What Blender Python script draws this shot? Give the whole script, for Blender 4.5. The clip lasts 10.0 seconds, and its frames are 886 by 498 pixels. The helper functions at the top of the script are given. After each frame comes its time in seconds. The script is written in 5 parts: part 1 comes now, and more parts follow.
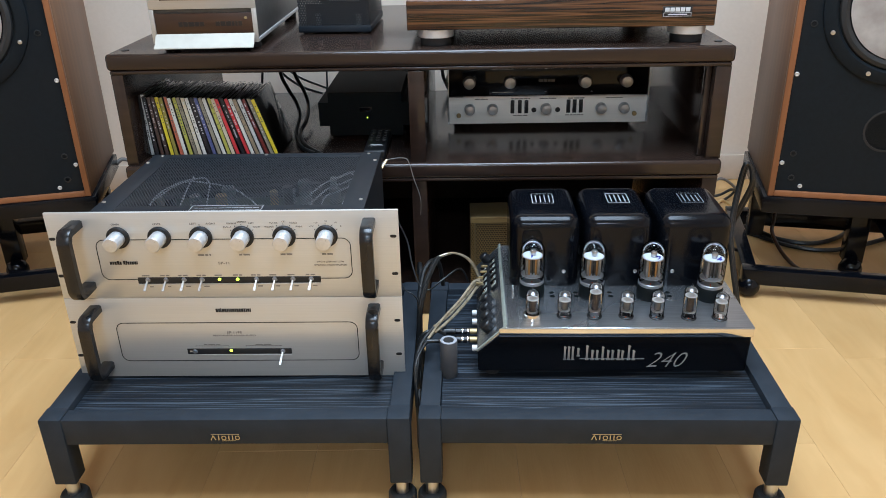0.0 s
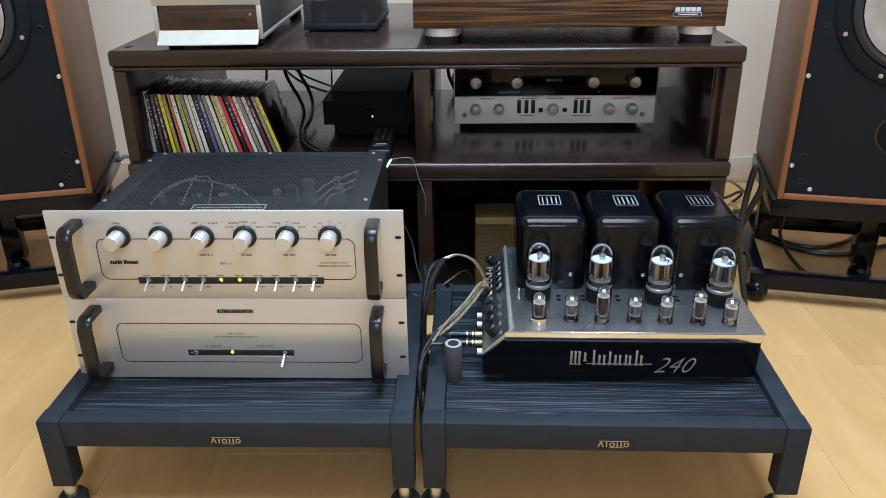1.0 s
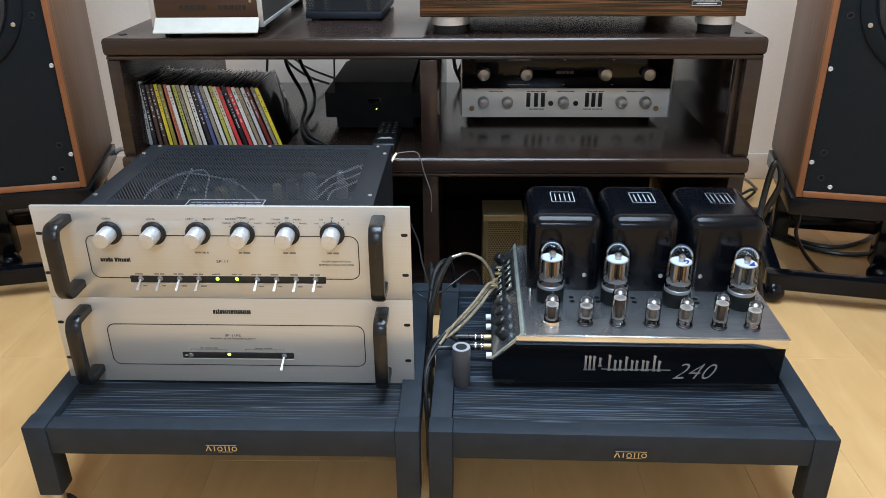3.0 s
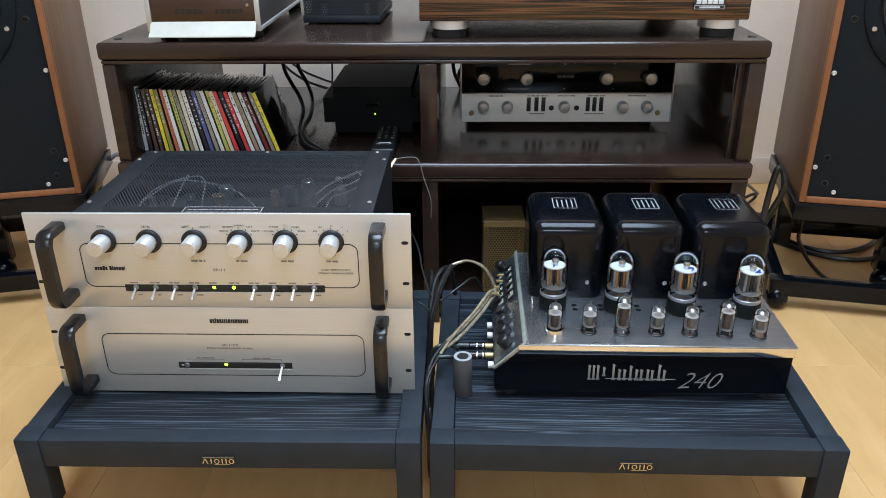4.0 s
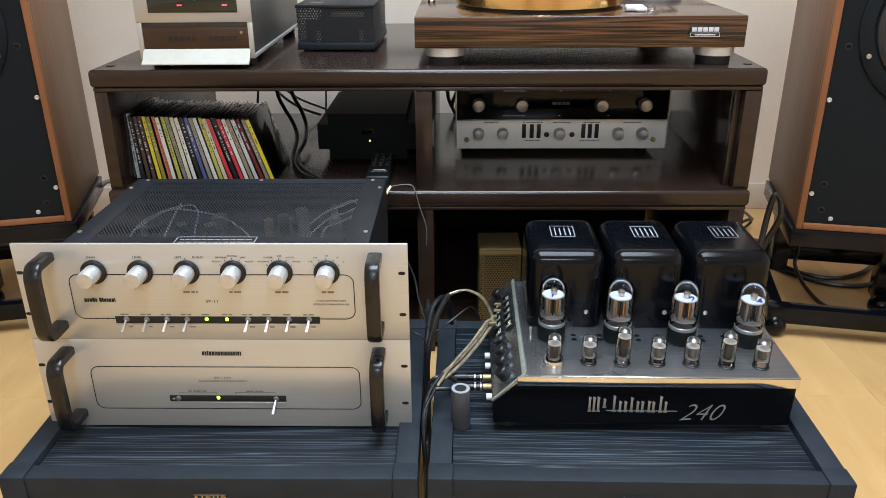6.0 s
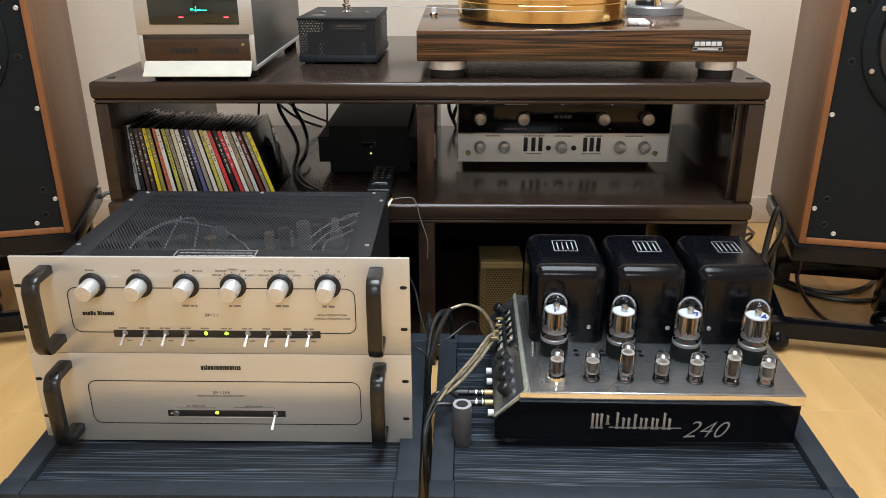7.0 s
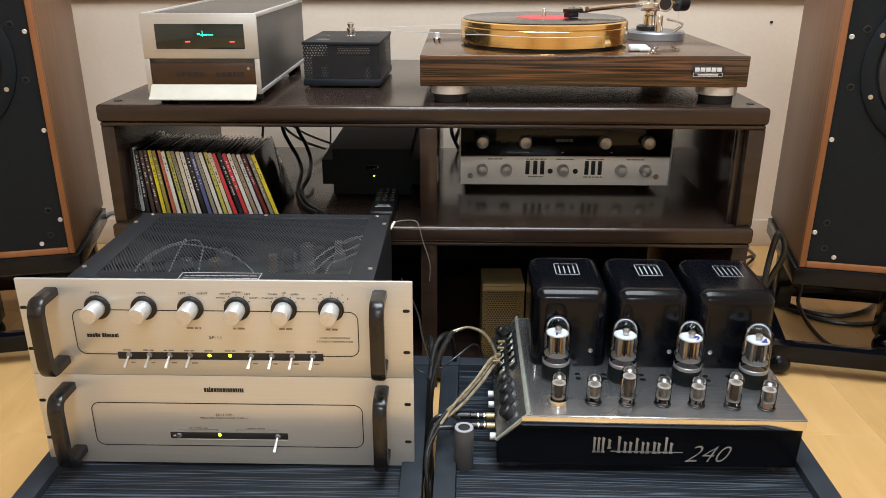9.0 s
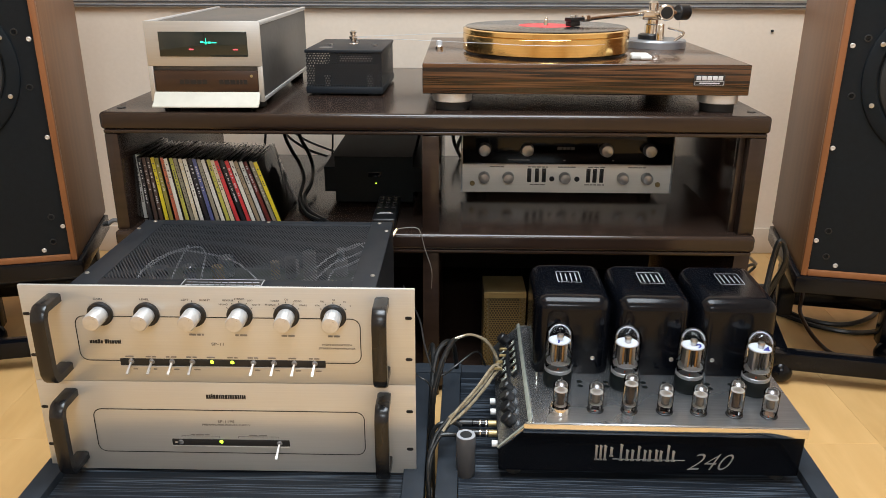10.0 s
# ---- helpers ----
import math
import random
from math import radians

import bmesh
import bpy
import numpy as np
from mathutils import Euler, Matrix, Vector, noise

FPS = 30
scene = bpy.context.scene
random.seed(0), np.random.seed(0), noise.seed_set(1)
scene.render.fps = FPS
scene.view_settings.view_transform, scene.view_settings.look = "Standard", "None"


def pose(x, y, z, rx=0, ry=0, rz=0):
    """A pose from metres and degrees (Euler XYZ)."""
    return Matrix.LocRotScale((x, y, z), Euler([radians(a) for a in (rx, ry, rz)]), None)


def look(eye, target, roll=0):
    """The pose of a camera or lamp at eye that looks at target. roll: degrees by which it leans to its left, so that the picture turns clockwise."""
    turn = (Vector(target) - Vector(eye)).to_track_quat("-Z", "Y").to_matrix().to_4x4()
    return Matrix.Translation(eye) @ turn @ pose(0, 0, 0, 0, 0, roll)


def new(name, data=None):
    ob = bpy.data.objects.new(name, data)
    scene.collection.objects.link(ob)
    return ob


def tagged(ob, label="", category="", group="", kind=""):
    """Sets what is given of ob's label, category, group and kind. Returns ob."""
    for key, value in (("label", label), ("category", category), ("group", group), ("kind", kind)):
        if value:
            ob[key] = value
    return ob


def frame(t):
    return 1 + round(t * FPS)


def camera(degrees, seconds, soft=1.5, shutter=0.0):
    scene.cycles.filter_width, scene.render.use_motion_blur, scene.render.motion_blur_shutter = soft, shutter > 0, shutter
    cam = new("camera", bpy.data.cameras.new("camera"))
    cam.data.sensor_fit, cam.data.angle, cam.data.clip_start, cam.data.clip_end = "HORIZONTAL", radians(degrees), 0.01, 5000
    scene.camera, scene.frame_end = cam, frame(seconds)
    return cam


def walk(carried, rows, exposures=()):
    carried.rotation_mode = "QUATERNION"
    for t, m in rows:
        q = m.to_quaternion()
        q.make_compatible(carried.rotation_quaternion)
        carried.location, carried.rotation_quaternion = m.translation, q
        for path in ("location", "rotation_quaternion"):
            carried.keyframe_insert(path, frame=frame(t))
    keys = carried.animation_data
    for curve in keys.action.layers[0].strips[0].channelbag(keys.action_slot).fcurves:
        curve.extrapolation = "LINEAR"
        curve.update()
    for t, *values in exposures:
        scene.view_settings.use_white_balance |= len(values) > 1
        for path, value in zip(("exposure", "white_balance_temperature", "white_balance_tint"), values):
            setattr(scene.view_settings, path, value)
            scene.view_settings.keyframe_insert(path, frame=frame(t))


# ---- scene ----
cam = camera(59.2, 10.0, soft=0.7)
PATH = [
    (0, (0.071, -0.975, 0.807), (0.05, 0.842, -0.028), -1.2),
    (0.5, (0.071, -0.964, 0.804), (0.046, 0.852, -0.032), -1.0),
    (1, (0.067, -0.957, 0.803), (0.039, 0.859, -0.034), -0.8),
    (1.5, (0.062, -0.943, 0.796), (0.032, 0.872, -0.044), -0.6),
    (2, (0.059, -0.929, 0.79), (0.029, 0.884, -0.054), -0.5),
    (2.5, (0.058, -0.917, 0.786), (0.027, 0.895, -0.061), -0.5),
    (4, (0.051, -0.886, 0.78), (0.028, 0.93, -0.058), -0.5),
    (4.5, (0.049, -0.881, 0.781), (0.032, 0.94, -0.047), -0.5),
    (5, (0.048, -0.874, 0.778), (0.036, 0.953, -0.035), -0.5),
    (5.5, (0.046, -0.871, 0.781), (0.041, 0.963, -0.017), -0.5),
    (7, (0.04, -0.859, 0.781), (0.041, 0.993, 0.025), -0.1),
    (7.5, (0.039, -0.856, 0.782), (0.039, 1.001, 0.038), -0.0),
    (8, (0.039, -0.861, 0.786), (0.039, 1.001, 0.054), 0.0),
    (8.5, (0.038, -0.862, 0.787), (0.038, 1.004, 0.068), 0.1),
    (9, (0.038, -0.864, 0.789), (0.036, 1.006, 0.079), 0.1),
    (9.5, (0.035, -0.866, 0.79), (0.033, 1.008, 0.09), 0.2),
    (10, (0.036, -0.866, 0.789), (0.032, 1.01, 0.098), 0.2),
]
walk(cam, [(t, look(eye, target, roll)) for t, eye, target, roll in PATH],
     [(0.0, 0.05, 5130, 6), (2.5, 0.05, 5150, 6), (5.5, 0.08, 5320, 6), (7.0, 0.06, 5960, 8), (10.0, 0.06, 6060, 9)])


# ---- light ----
world = bpy.data.worlds.new("world")
scene.world = world
world.use_nodes = True
world.node_tree.nodes["Background"].inputs[0].default_value = (0.9, 0.92, 1.0, 1)
world.node_tree.nodes["Background"].inputs[1].default_value = 0.15


def ceiling_lamp(name, x, y, z, sx, sy, watts, colour):
    data = bpy.data.lights.new(name, "AREA")
    data.shape, data.size, data.size_y, data.energy, data.color = "RECTANGLE", sx, sy, watts, colour
    ob = new(name, data)
    ob.matrix_world = look((x, y, z), (x, y + 0.001, 0))
    return ob


ceiling_lamp("ceiling_light_main", 0.2, -0.2, 2.38, 1.3, 1.4, 74, (0.93, 0.98, 1.0))
ceiling_lamp("ceiling_light_rear", 0.1, -3.4, 2.38, 1.25, 0.5, 58, (0.93, 0.98, 1.0))
scene.view_settings.exposure = 0.0


# ---- materials ----
def mat(name, colour, rough=0.5, metal=0.0, second=None, scale=(20, 20, 20), mix=0.5, bump=0.0, bump_scale=None,
        rough_var=0.1, coat=0.0, spec=0.5, per_object=0.0, distort=0.0):
    """Principled material: two-scale colour variation, roughness wear and fine relief in object space."""
    m = bpy.data.materials.new(name)
    m.use_nodes = True
    nt = m.node_tree
    b = nt.nodes["Principled BSDF"]
    b.inputs["Metallic"].default_value = metal
    b.inputs["Coat Weight"].default_value = coat
    b.inputs["Coat Roughness"].default_value = 0.08
    b.inputs["Specular IOR Level"].default_value = spec
    tc = nt.nodes.new("ShaderNodeTexCoord")

    def tex(s, detail):
        mp = nt.nodes.new("ShaderNodeMapping")
        mp.inputs["Scale"].default_value = s
        n = nt.nodes.new("ShaderNodeTexNoise")
        n.inputs["Scale"].default_value = 1.0
        n.inputs["Detail"].default_value = detail
        n.inputs["Distortion"].default_value = distort
        nt.links.new(tc.outputs["Object"], mp.inputs["Vector"])
        nt.links.new(mp.outputs["Vector"], n.inputs["Vector"])
        return n

    n1 = tex(scale, 6)
    n2 = tex((3.1, 3.7, 2.9), 3)
    second = second or tuple(c * 0.8 for c in colour)
    ramp = nt.nodes.new("ShaderNodeValToRGB")
    ramp.color_ramp.elements[0].position, ramp.color_ramp.elements[1].position = 0.5 - mix * 0.4, 0.5 + mix * 0.4
    ramp.color_ramp.elements[0].color, ramp.color_ramp.elements[1].color = (*second, 1), (*colour, 1)
    nt.links.new(n1.outputs["Fac"], ramp.inputs["Fac"])
    hsv = nt.nodes.new("ShaderNodeHueSaturation")
    nt.links.new(ramp.outputs["Color"], hsv.inputs["Color"])
    vr = nt.nodes.new("ShaderNodeMapRange")
    vr.inputs["To Min"].default_value, vr.inputs["To Max"].default_value = 0.88, 1.12
    nt.links.new(n2.outputs["Fac"], vr.inputs["Value"])
    if per_object:
        oi = nt.nodes.new("ShaderNodeObjectInfo")
        mr = nt.nodes.new("ShaderNodeMapRange")
        mr.inputs["To Min"].default_value, mr.inputs["To Max"].default_value = 1 - per_object, 1 + per_object
        mul = nt.nodes.new("ShaderNodeMath")
        mul.operation = "MULTIPLY"
        nt.links.new(oi.outputs["Random"], mr.inputs["Value"])
        nt.links.new(mr.outputs["Result"], mul.inputs[0])
        nt.links.new(vr.outputs["Result"], mul.inputs[1])
        nt.links.new(mul.outputs[0], hsv.inputs["Value"])
    else:
        nt.links.new(vr.outputs["Result"], hsv.inputs["Value"])
    nt.links.new(hsv.outputs["Color"], b.inputs["Base Color"])
    rr = nt.nodes.new("ShaderNodeMapRange")
    rr.inputs["To Min"].default_value, rr.inputs["To Max"].default_value = max(0.02, rough - rough_var * 0.5), min(1, rough + rough_var * 0.5)
    nt.links.new(n2.outputs["Fac"], rr.inputs["Value"])
    nt.links.new(rr.outputs["Result"], b.inputs["Roughness"])
    if bump:
        nb = tex(bump_scale or scale, 4)
        bp = nt.nodes.new("ShaderNodeBump")
        bp.inputs["Strength"].default_value = 1.0
        bp.inputs["Distance"].default_value = bump
        nt.links.new(nb.outputs["Fac"], bp.inputs["Height"])
        nt.links.new(bp.outputs["Normal"], b.inputs["Normal"])
    return m


def glow(name, colour, strength):
    m = bpy.data.materials.new(name)
    m.use_nodes = True
    b = m.node_tree.nodes["Principled BSDF"]
    b.inputs["Base Color"].default_value = (*colour, 1)
    b.inputs["Emission Color"].default_value = (*colour, 1)
    b.inputs["Emission Strength"].default_value = strength
    return m


def thin_glass(name, tint=(1, 1, 1), ior=1.5, rough=0.0):
    """A thin clear wall: straight see-through with a mirror sheen that grows at the rim."""
    m = bpy.data.materials.new(name)
    m.use_nodes = True
    nt = m.node_tree
    nt.nodes.remove(nt.nodes["Principled BSDF"])
    out = nt.nodes["Material Output"]
    tr = nt.nodes.new("ShaderNodeBsdfTransparent")
    tr.inputs["Color"].default_value = (*tint, 1)
    gl = nt.nodes.new("ShaderNodeBsdfGlossy")
    gl.inputs["Roughness"].default_value = rough
    fr = nt.nodes.new("ShaderNodeFresnel")
    fr.inputs["IOR"].default_value = ior
    mx = nt.nodes.new("ShaderNodeMixShader")
    nt.links.new(fr.outputs[0], mx.inputs[0])
    nt.links.new(tr.outputs[0], mx.inputs[1])
    nt.links.new(gl.outputs[0], mx.inputs[2])
    nt.links.new(mx.outputs[0], out.inputs["Surface"])
    return m


def perforated(name, colour, pitch, hole, rough=0.5, metal=0.0, axes="xy"):
    """Sheet metal with round holes in a staggered pattern, really open."""
    m = bpy.data.materials.new(name)
    m.use_nodes = True
    nt = m.node_tree
    b = nt.nodes["Principled BSDF"]
    b.inputs["Base Color"].default_value = (*colour, 1)
    b.inputs["Roughness"].default_value = rough
    b.inputs["Metallic"].default_value = metal
    tc = nt.nodes.new("ShaderNodeTexCoord")
    sep = nt.nodes.new("ShaderNodeSeparateXYZ")
    nt.links.new(tc.outputs["Object"], sep.inputs[0])

    def math_node(op, a, c=None):
        n = nt.nodes.new("ShaderNodeMath")
        n.operation = op
        for i, v in enumerate((a, c)):
            if v is None:
                continue
            if isinstance(v, (int, float)):
                n.inputs[i].default_value = v
            else:
                nt.links.new(v, n.inputs[i])
        return n.outputs[0]

    index = {"x": 0, "y": 1, "z": 2}
    if len(axes) == 3:
        u = math_node("ADD", sep.outputs[0], sep.outputs[1])
        v = sep.outputs[2]
    else:
        u, v = sep.outputs[index[axes[0]]], sep.outputs[index[axes[1]]]
    row = pitch * 0.866
    dist = []
    for shift in (0.0, 0.5):
        du = math_node("ABSOLUTE", math_node("SUBTRACT", math_node("FLOORED_MODULO", math_node("ADD", u, 50 + shift * pitch), pitch), pitch / 2))
        dv = math_node("ABSOLUTE", math_node("SUBTRACT", math_node("FLOORED_MODULO", math_node("ADD", v, 50 + shift * 2 * row), 2 * row), row))
        dist.append(math_node("SQRT", math_node("ADD", math_node("MULTIPLY", du, du), math_node("MULTIPLY", dv, dv))))
    near = math_node("MINIMUM", dist[0], dist[1])
    open_ = math_node("LESS_THAN", near, hole / 2)
    inv = math_node("SUBTRACT", 1.0, open_)
    nt.links.new(inv, b.inputs["Alpha"])
    return m


def stripe_wood(name, dark, light, scale, rough, coat, bump=0.0, axis="X", ring=6.0, distortion=4.0, sharp=(0.35, 0.7)):
    """Veneer with long flowing grain lines along one axis."""
    m = bpy.data.materials.new(name)
    m.use_nodes = True
    nt = m.node_tree
    b = nt.nodes["Principled BSDF"]
    b.inputs["Roughness"].default_value = rough
    b.inputs["Coat Weight"].default_value = coat
    b.inputs["Coat Roughness"].default_value = 0.06
    tc = nt.nodes.new("ShaderNodeTexCoord")
    mp = nt.nodes.new("ShaderNodeMapping")
    mp.inputs["Scale"].default_value = scale
    nt.links.new(tc.outputs["Object"], mp.inputs["Vector"])
    n0 = nt.nodes.new("ShaderNodeTexNoise")
    n0.inputs["Scale"].default_value = 1.0
    n0.inputs["Detail"].default_value = 3
    nt.links.new(mp.outputs["Vector"], n0.inputs["Vector"])
    mm = nt.nodes.new("ShaderNodeMath")
    mm.operation = "MULTIPLY"
    mm.inputs[1].default_value = ring
    nt.links.new(n0.outputs["Fac"], mm.inputs[0])
    fr = nt.nodes.new("ShaderNodeMath")
    fr.operation = "PINGPONG"
    fr.inputs[1].default_value = 0.5
    nt.links.new(mm.outputs[0], fr.inputs[0])
    mp2 = nt.nodes.new("ShaderNodeMapping")
    mp2.inputs["Scale"].default_value = tuple(s * 9 for s in scale)
    nt.links.new(tc.outputs["Object"], mp2.inputs["Vector"])
    n1 = nt.nodes.new("ShaderNodeTexNoise")
    n1.inputs["Scale"].default_value = 1.0
    n1.inputs["Detail"].default_value = 5
    nt.links.new(mp2.outputs["Vector"], n1.inputs["Vector"])
    ad = nt.nodes.new("ShaderNodeMath")
    ad.operation = "MULTIPLY_ADD"
    ad.inputs[1].default_value = 0.55
    nt.links.new(n1.outputs["Fac"], ad.inputs[0])
    nt.links.new(fr.outputs[0], ad.inputs[2])
    ramp = nt.nodes.new("ShaderNodeValToRGB")
    ramp.color_ramp.elements[0].position, ramp.color_ramp.elements[1].position = sharp
    ramp.color_ramp.elements[0].color, ramp.color_ramp.elements[1].color = (*dark, 1), (*light, 1)
    nt.links.new(ad.outputs[0], ramp.inputs["Fac"])
    nt.links.new(ramp.outputs["Color"], b.inputs["Base Color"])
    if bump:
        bp = nt.nodes.new("ShaderNodeBump")
        bp.inputs["Distance"].default_value = bump
        nt.links.new(ad.outputs[0], bp.inputs["Height"])
        nt.links.new(bp.outputs["Normal"], b.inputs["Normal"])
    return m


M_WALL = mat("wall_paper", (0.75, 0.643, 0.53), 0.8, second=(0.72, 0.613, 0.5), scale=(90, 90, 110), bump=0.00015, bump_scale=(160, 160, 220))
M_CEIL = mat("ceiling_white", (0.85, 0.84, 0.82), 0.85, bump=0.0003)
M_BASE = mat("baseboard_vinyl", (0.62, 0.52, 0.42), 0.5, second=(0.55, 0.46, 0.37))
M_RAIL = mat("grey_rail", (0.55, 0.55, 0.55), 0.4)
M_RAILD = mat("dark_rail", (0.08, 0.08, 0.085), 0.4)
M_FLOOR = mat("maple_plank", (0.645, 0.408, 0.168), 0.36, second=(0.55, 0.33, 0.122), scale=(22, 5.0, 10), mix=0.6, bump=0.0003, bump_scale=(220, 14, 9), per_object=0.05, distort=0.6, coat=0.05, spec=0.4)
M_GAP = mat("joint_brown", (0.34, 0.21, 0.1), 0.8)
M_RACK = mat("rack_wood", (0.034, 0.0205, 0.0148), 0.2, second=(0.017, 0.0105, 0.008), scale=(4, 60, 60), mix=0.8, bump=0.00005, bump_scale=(8, 200, 200), coat=0.05, rough_var=0.08, spec=0.42)
M_BACK = mat("rack_back", (0.012, 0.010, 0.009), 0.85, second=(0.008, 0.007, 0.006))
M_STAND = mat("stand_paint", (0.0255, 0.031, 0.0395), 0.55, second=(0.021, 0.0255, 0.032), scale=(40, 40, 40), bump=0.0001, bump_scale=(300, 300, 300), spec=0.14)
M_ASH = stripe_wood("black_ash", (0.010, 0.0128, 0.0175), (0.12, 0.147, 0.185), (1.0, 52, 52), 0.46, 0.0, bump=0.0004, ring=9, sharp=(0.56, 1.06))
M_ASH.node_tree.nodes["Principled BSDF"].inputs["Specular IOR Level"].default_value = 0.2
M_ALU = mat("brushed_aluminium", (0.655, 0.65, 0.62), 0.36, 0.5, second=(0.605, 0.6, 0.572), scale=(6, 40, 900), mix=0.6, bump=0.00006, bump_scale=(5, 60, 1400), rough_var=0.06)
nt = M_ALU.node_tree
tan = nt.nodes.new("ShaderNodeTangent")
tan.direction_type, tan.axis = "RADIAL", "Z"
nt.links.new(tan.outputs[0], nt.nodes["Principled BSDF"].inputs["Tangent"])
nt.nodes["Principled BSDF"].inputs["Anisotropic"].default_value = 0.8
M_ALUK = mat("knob_aluminium", (0.66, 0.665, 0.67), 0.34, 0.6, second=(0.6, 0.605, 0.61), scale=(200, 200, 200), rough_var=0.05)
M_LEVER = mat("bright_lever", (0.88, 0.88, 0.87), 0.35, 0.45)
M_CHROME = mat("chrome", (0.82, 0.81, 0.79), 0.1, 1.0, second=(0.76, 0.75, 0.73), rough_var=0.08)
M_DECK = mat("deck_steel", (0.56, 0.58, 0.6), 0.27, 0.95, second=(0.46, 0.475, 0.495), scale=(25, 300, 60), rough_var=0.16, bump=0.00003, bump_scale=(12, 500, 500))
M_BLACK = mat("black_plastic", (0.009, 0.0095, 0.0105), 0.38, second=(0.008, 0.008, 0.009), bump=0.00005, bump_scale=(500, 500, 500))
M_GLOSSBLK = mat("black_enamel", (0.0035, 0.004, 0.006), 0.16, second=(0.003, 0.0035, 0.005), coat=0.0, rough_var=0.05, spec=0.24)
M_HANDLE = mat("black_anodised", (0.007, 0.007, 0.008), 0.26, second=(0.005, 0.005, 0.006), bump=0.00003, bump_scale=(400, 400, 400))
M_CHASSIS = mat("black_chassis", (0.011, 0.014, 0.019), 0.5, second=(0.008, 0.011, 0.015), scale=(90, 90, 90), spec=0.3)
M_LID = perforated("perforated_lid", (0.014, 0.018, 0.024), 0.0044, 0.0028, 0.45)
M_MESHBLK = perforated("perforated_black", (0.010, 0.012, 0.015), 0.0054, 0.0030, 0.5, axes="xyz")
M_MESHGOLD = perforated("perforated_brass", (0.2, 0.155, 0.072), 0.0052, 0.0036, 0.45, 0.6, axes="xyz")
M_BRASS = mat("brass_sheet", (0.45, 0.35, 0.17), 0.4, 0.7)
M_GOLD = mat("gold_platter", (0.86, 0.60, 0.24), 0.16, 1.0, second=(0.8, 0.54, 0.2), scale=(3, 3, 500), rough_var=0.05)
M_VINYL = mat("vinyl", (0.008, 0.008, 0.009), 0.22, coat=0.3)
M_REDLABEL = mat("red_paper", (0.62, 0.05, 0.06), 0.5)
M_ROSE = stripe_wood("rosewood", (0.010, 0.0055, 0.0038), (0.165, 0.072, 0.028), (0.9, 34, 62), 0.22, 0.25, ring=8, sharp=(0.34, 1.0))
M_WALNUT = mat("walnut_veneer", (0.235, 0.112, 0.046), 0.42, second=(0.15, 0.068, 0.029), scale=(50, 50, 2.2), mix=0.8, bump=0.0001, bump_scale=(220, 220, 8))
M_TRIM = mat("cherry_trim", (0.27, 0.108, 0.038), 0.4, second=(0.2, 0.074, 0.026), scale=(40, 40, 6), mix=0.8)
M_BAFFLE = mat("black_baffle", (0.0055, 0.0085, 0.0115), 0.65, second=(0.004, 0.006, 0.008), scale=(120, 120, 120), bump=0.0001, bump_scale=(600, 600, 600), spec=0.2)
M_RUBBER = mat("rubber", (0.018, 0.018, 0.018), 0.65)
M_CONE = mat("cone_grey", (0.5, 0.48, 0.46), 0.35, 0.25, second=(0.2, 0.17, 0.15), scale=(16, 16, 16), mix=0.6)
M_STEEL = mat("steel_screw", (0.6, 0.6, 0.6), 0.3, 1.0)
M_CREAM = mat("cream_front", (0.47, 0.45, 0.385), 0.38, second=(0.52, 0.5, 0.43), scale=(60, 60, 60))
M_FACE = mat("champagne_face", (0.55, 0.535, 0.505), 0.4, 0.6, second=(0.51, 0.495, 0.465), scale=(8, 40, 700))
M_SATIN = mat("satin_silver", (0.86, 0.845, 0.79), 0.4, 0.12, second=(0.82, 0.805, 0.75), scale=(8, 40, 700))
M_KNOB = mat("turned_metal", (0.5, 0.505, 0.51), 0.28, 0.65, second=(0.36, 0.365, 0.37), scale=(120, 120, 120))
M_GREYSIDE = mat("grey_side", (0.1, 0.098, 0.095), 0.4, 0.3, second=(0.08, 0.078, 0.075), scale=(80, 80, 80))
M_DARKGLASS = mat("dark_glass", (0.01, 0.018, 0.016), 0.06, coat=0.5)
M_BLKGLASS = mat("black_glass", (0.003, 0.003, 0.004), 0.06, coat=0.0, spec=0.25)
M_MATTBLK = mat("matt_black", (0.004, 0.006, 0.006), 0.55, second=(0.003, 0.004, 0.004), spec=0.16)
M_BROWNPANEL = mat("brown_panel", (0.048, 0.021, 0.010), 0.3, second=(0.028, 0.012, 0.006), scale=(5, 60, 90))
M_INK = mat("black_ink", (0.012, 0.012, 0.012), 0.6)
M_GREYINK = mat("grey_ink", (0.13, 0.12, 0.11), 0.6)
M_PALEINK = mat("pale_ink", (0.24, 0.23, 0.215), 0.6)
M_WHITEINK = mat("white_ink", (0.66, 0.67, 0.69), 0.5)
M_BLUEINK = mat("blue_ink", (0.02, 0.03, 0.3), 0.5)
M_SILVERINK = mat("silver_ink", (0.5, 0.49, 0.47), 0.4, 0.6)
M_GOLDINK = mat("gold_ink", (0.75, 0.6, 0.32), 0.35, 0.8)
M_GLASS = thin_glass("tube_glass", (0.95, 0.955, 0.96), 1.27)
M_CASE = thin_glass("case_plastic", (0.93, 0.93, 0.92), 1.4, 0.03)
M_RIM = mat("pale_rim", (0.42, 0.44, 0.38), 0.25, 0.3, second=(0.3, 0.32, 0.27), scale=(90, 90, 90))
M_CLEARCABLE = mat("clear_gold_cable", (0.47, 0.41, 0.29), 0.18, 0.35, second=(0.24, 0.19, 0.12), scale=(150, 150, 150), coat=0.5)
M_PLATE = mat("tube_plate", (0.16, 0.15, 0.14), 0.45, 0.5)
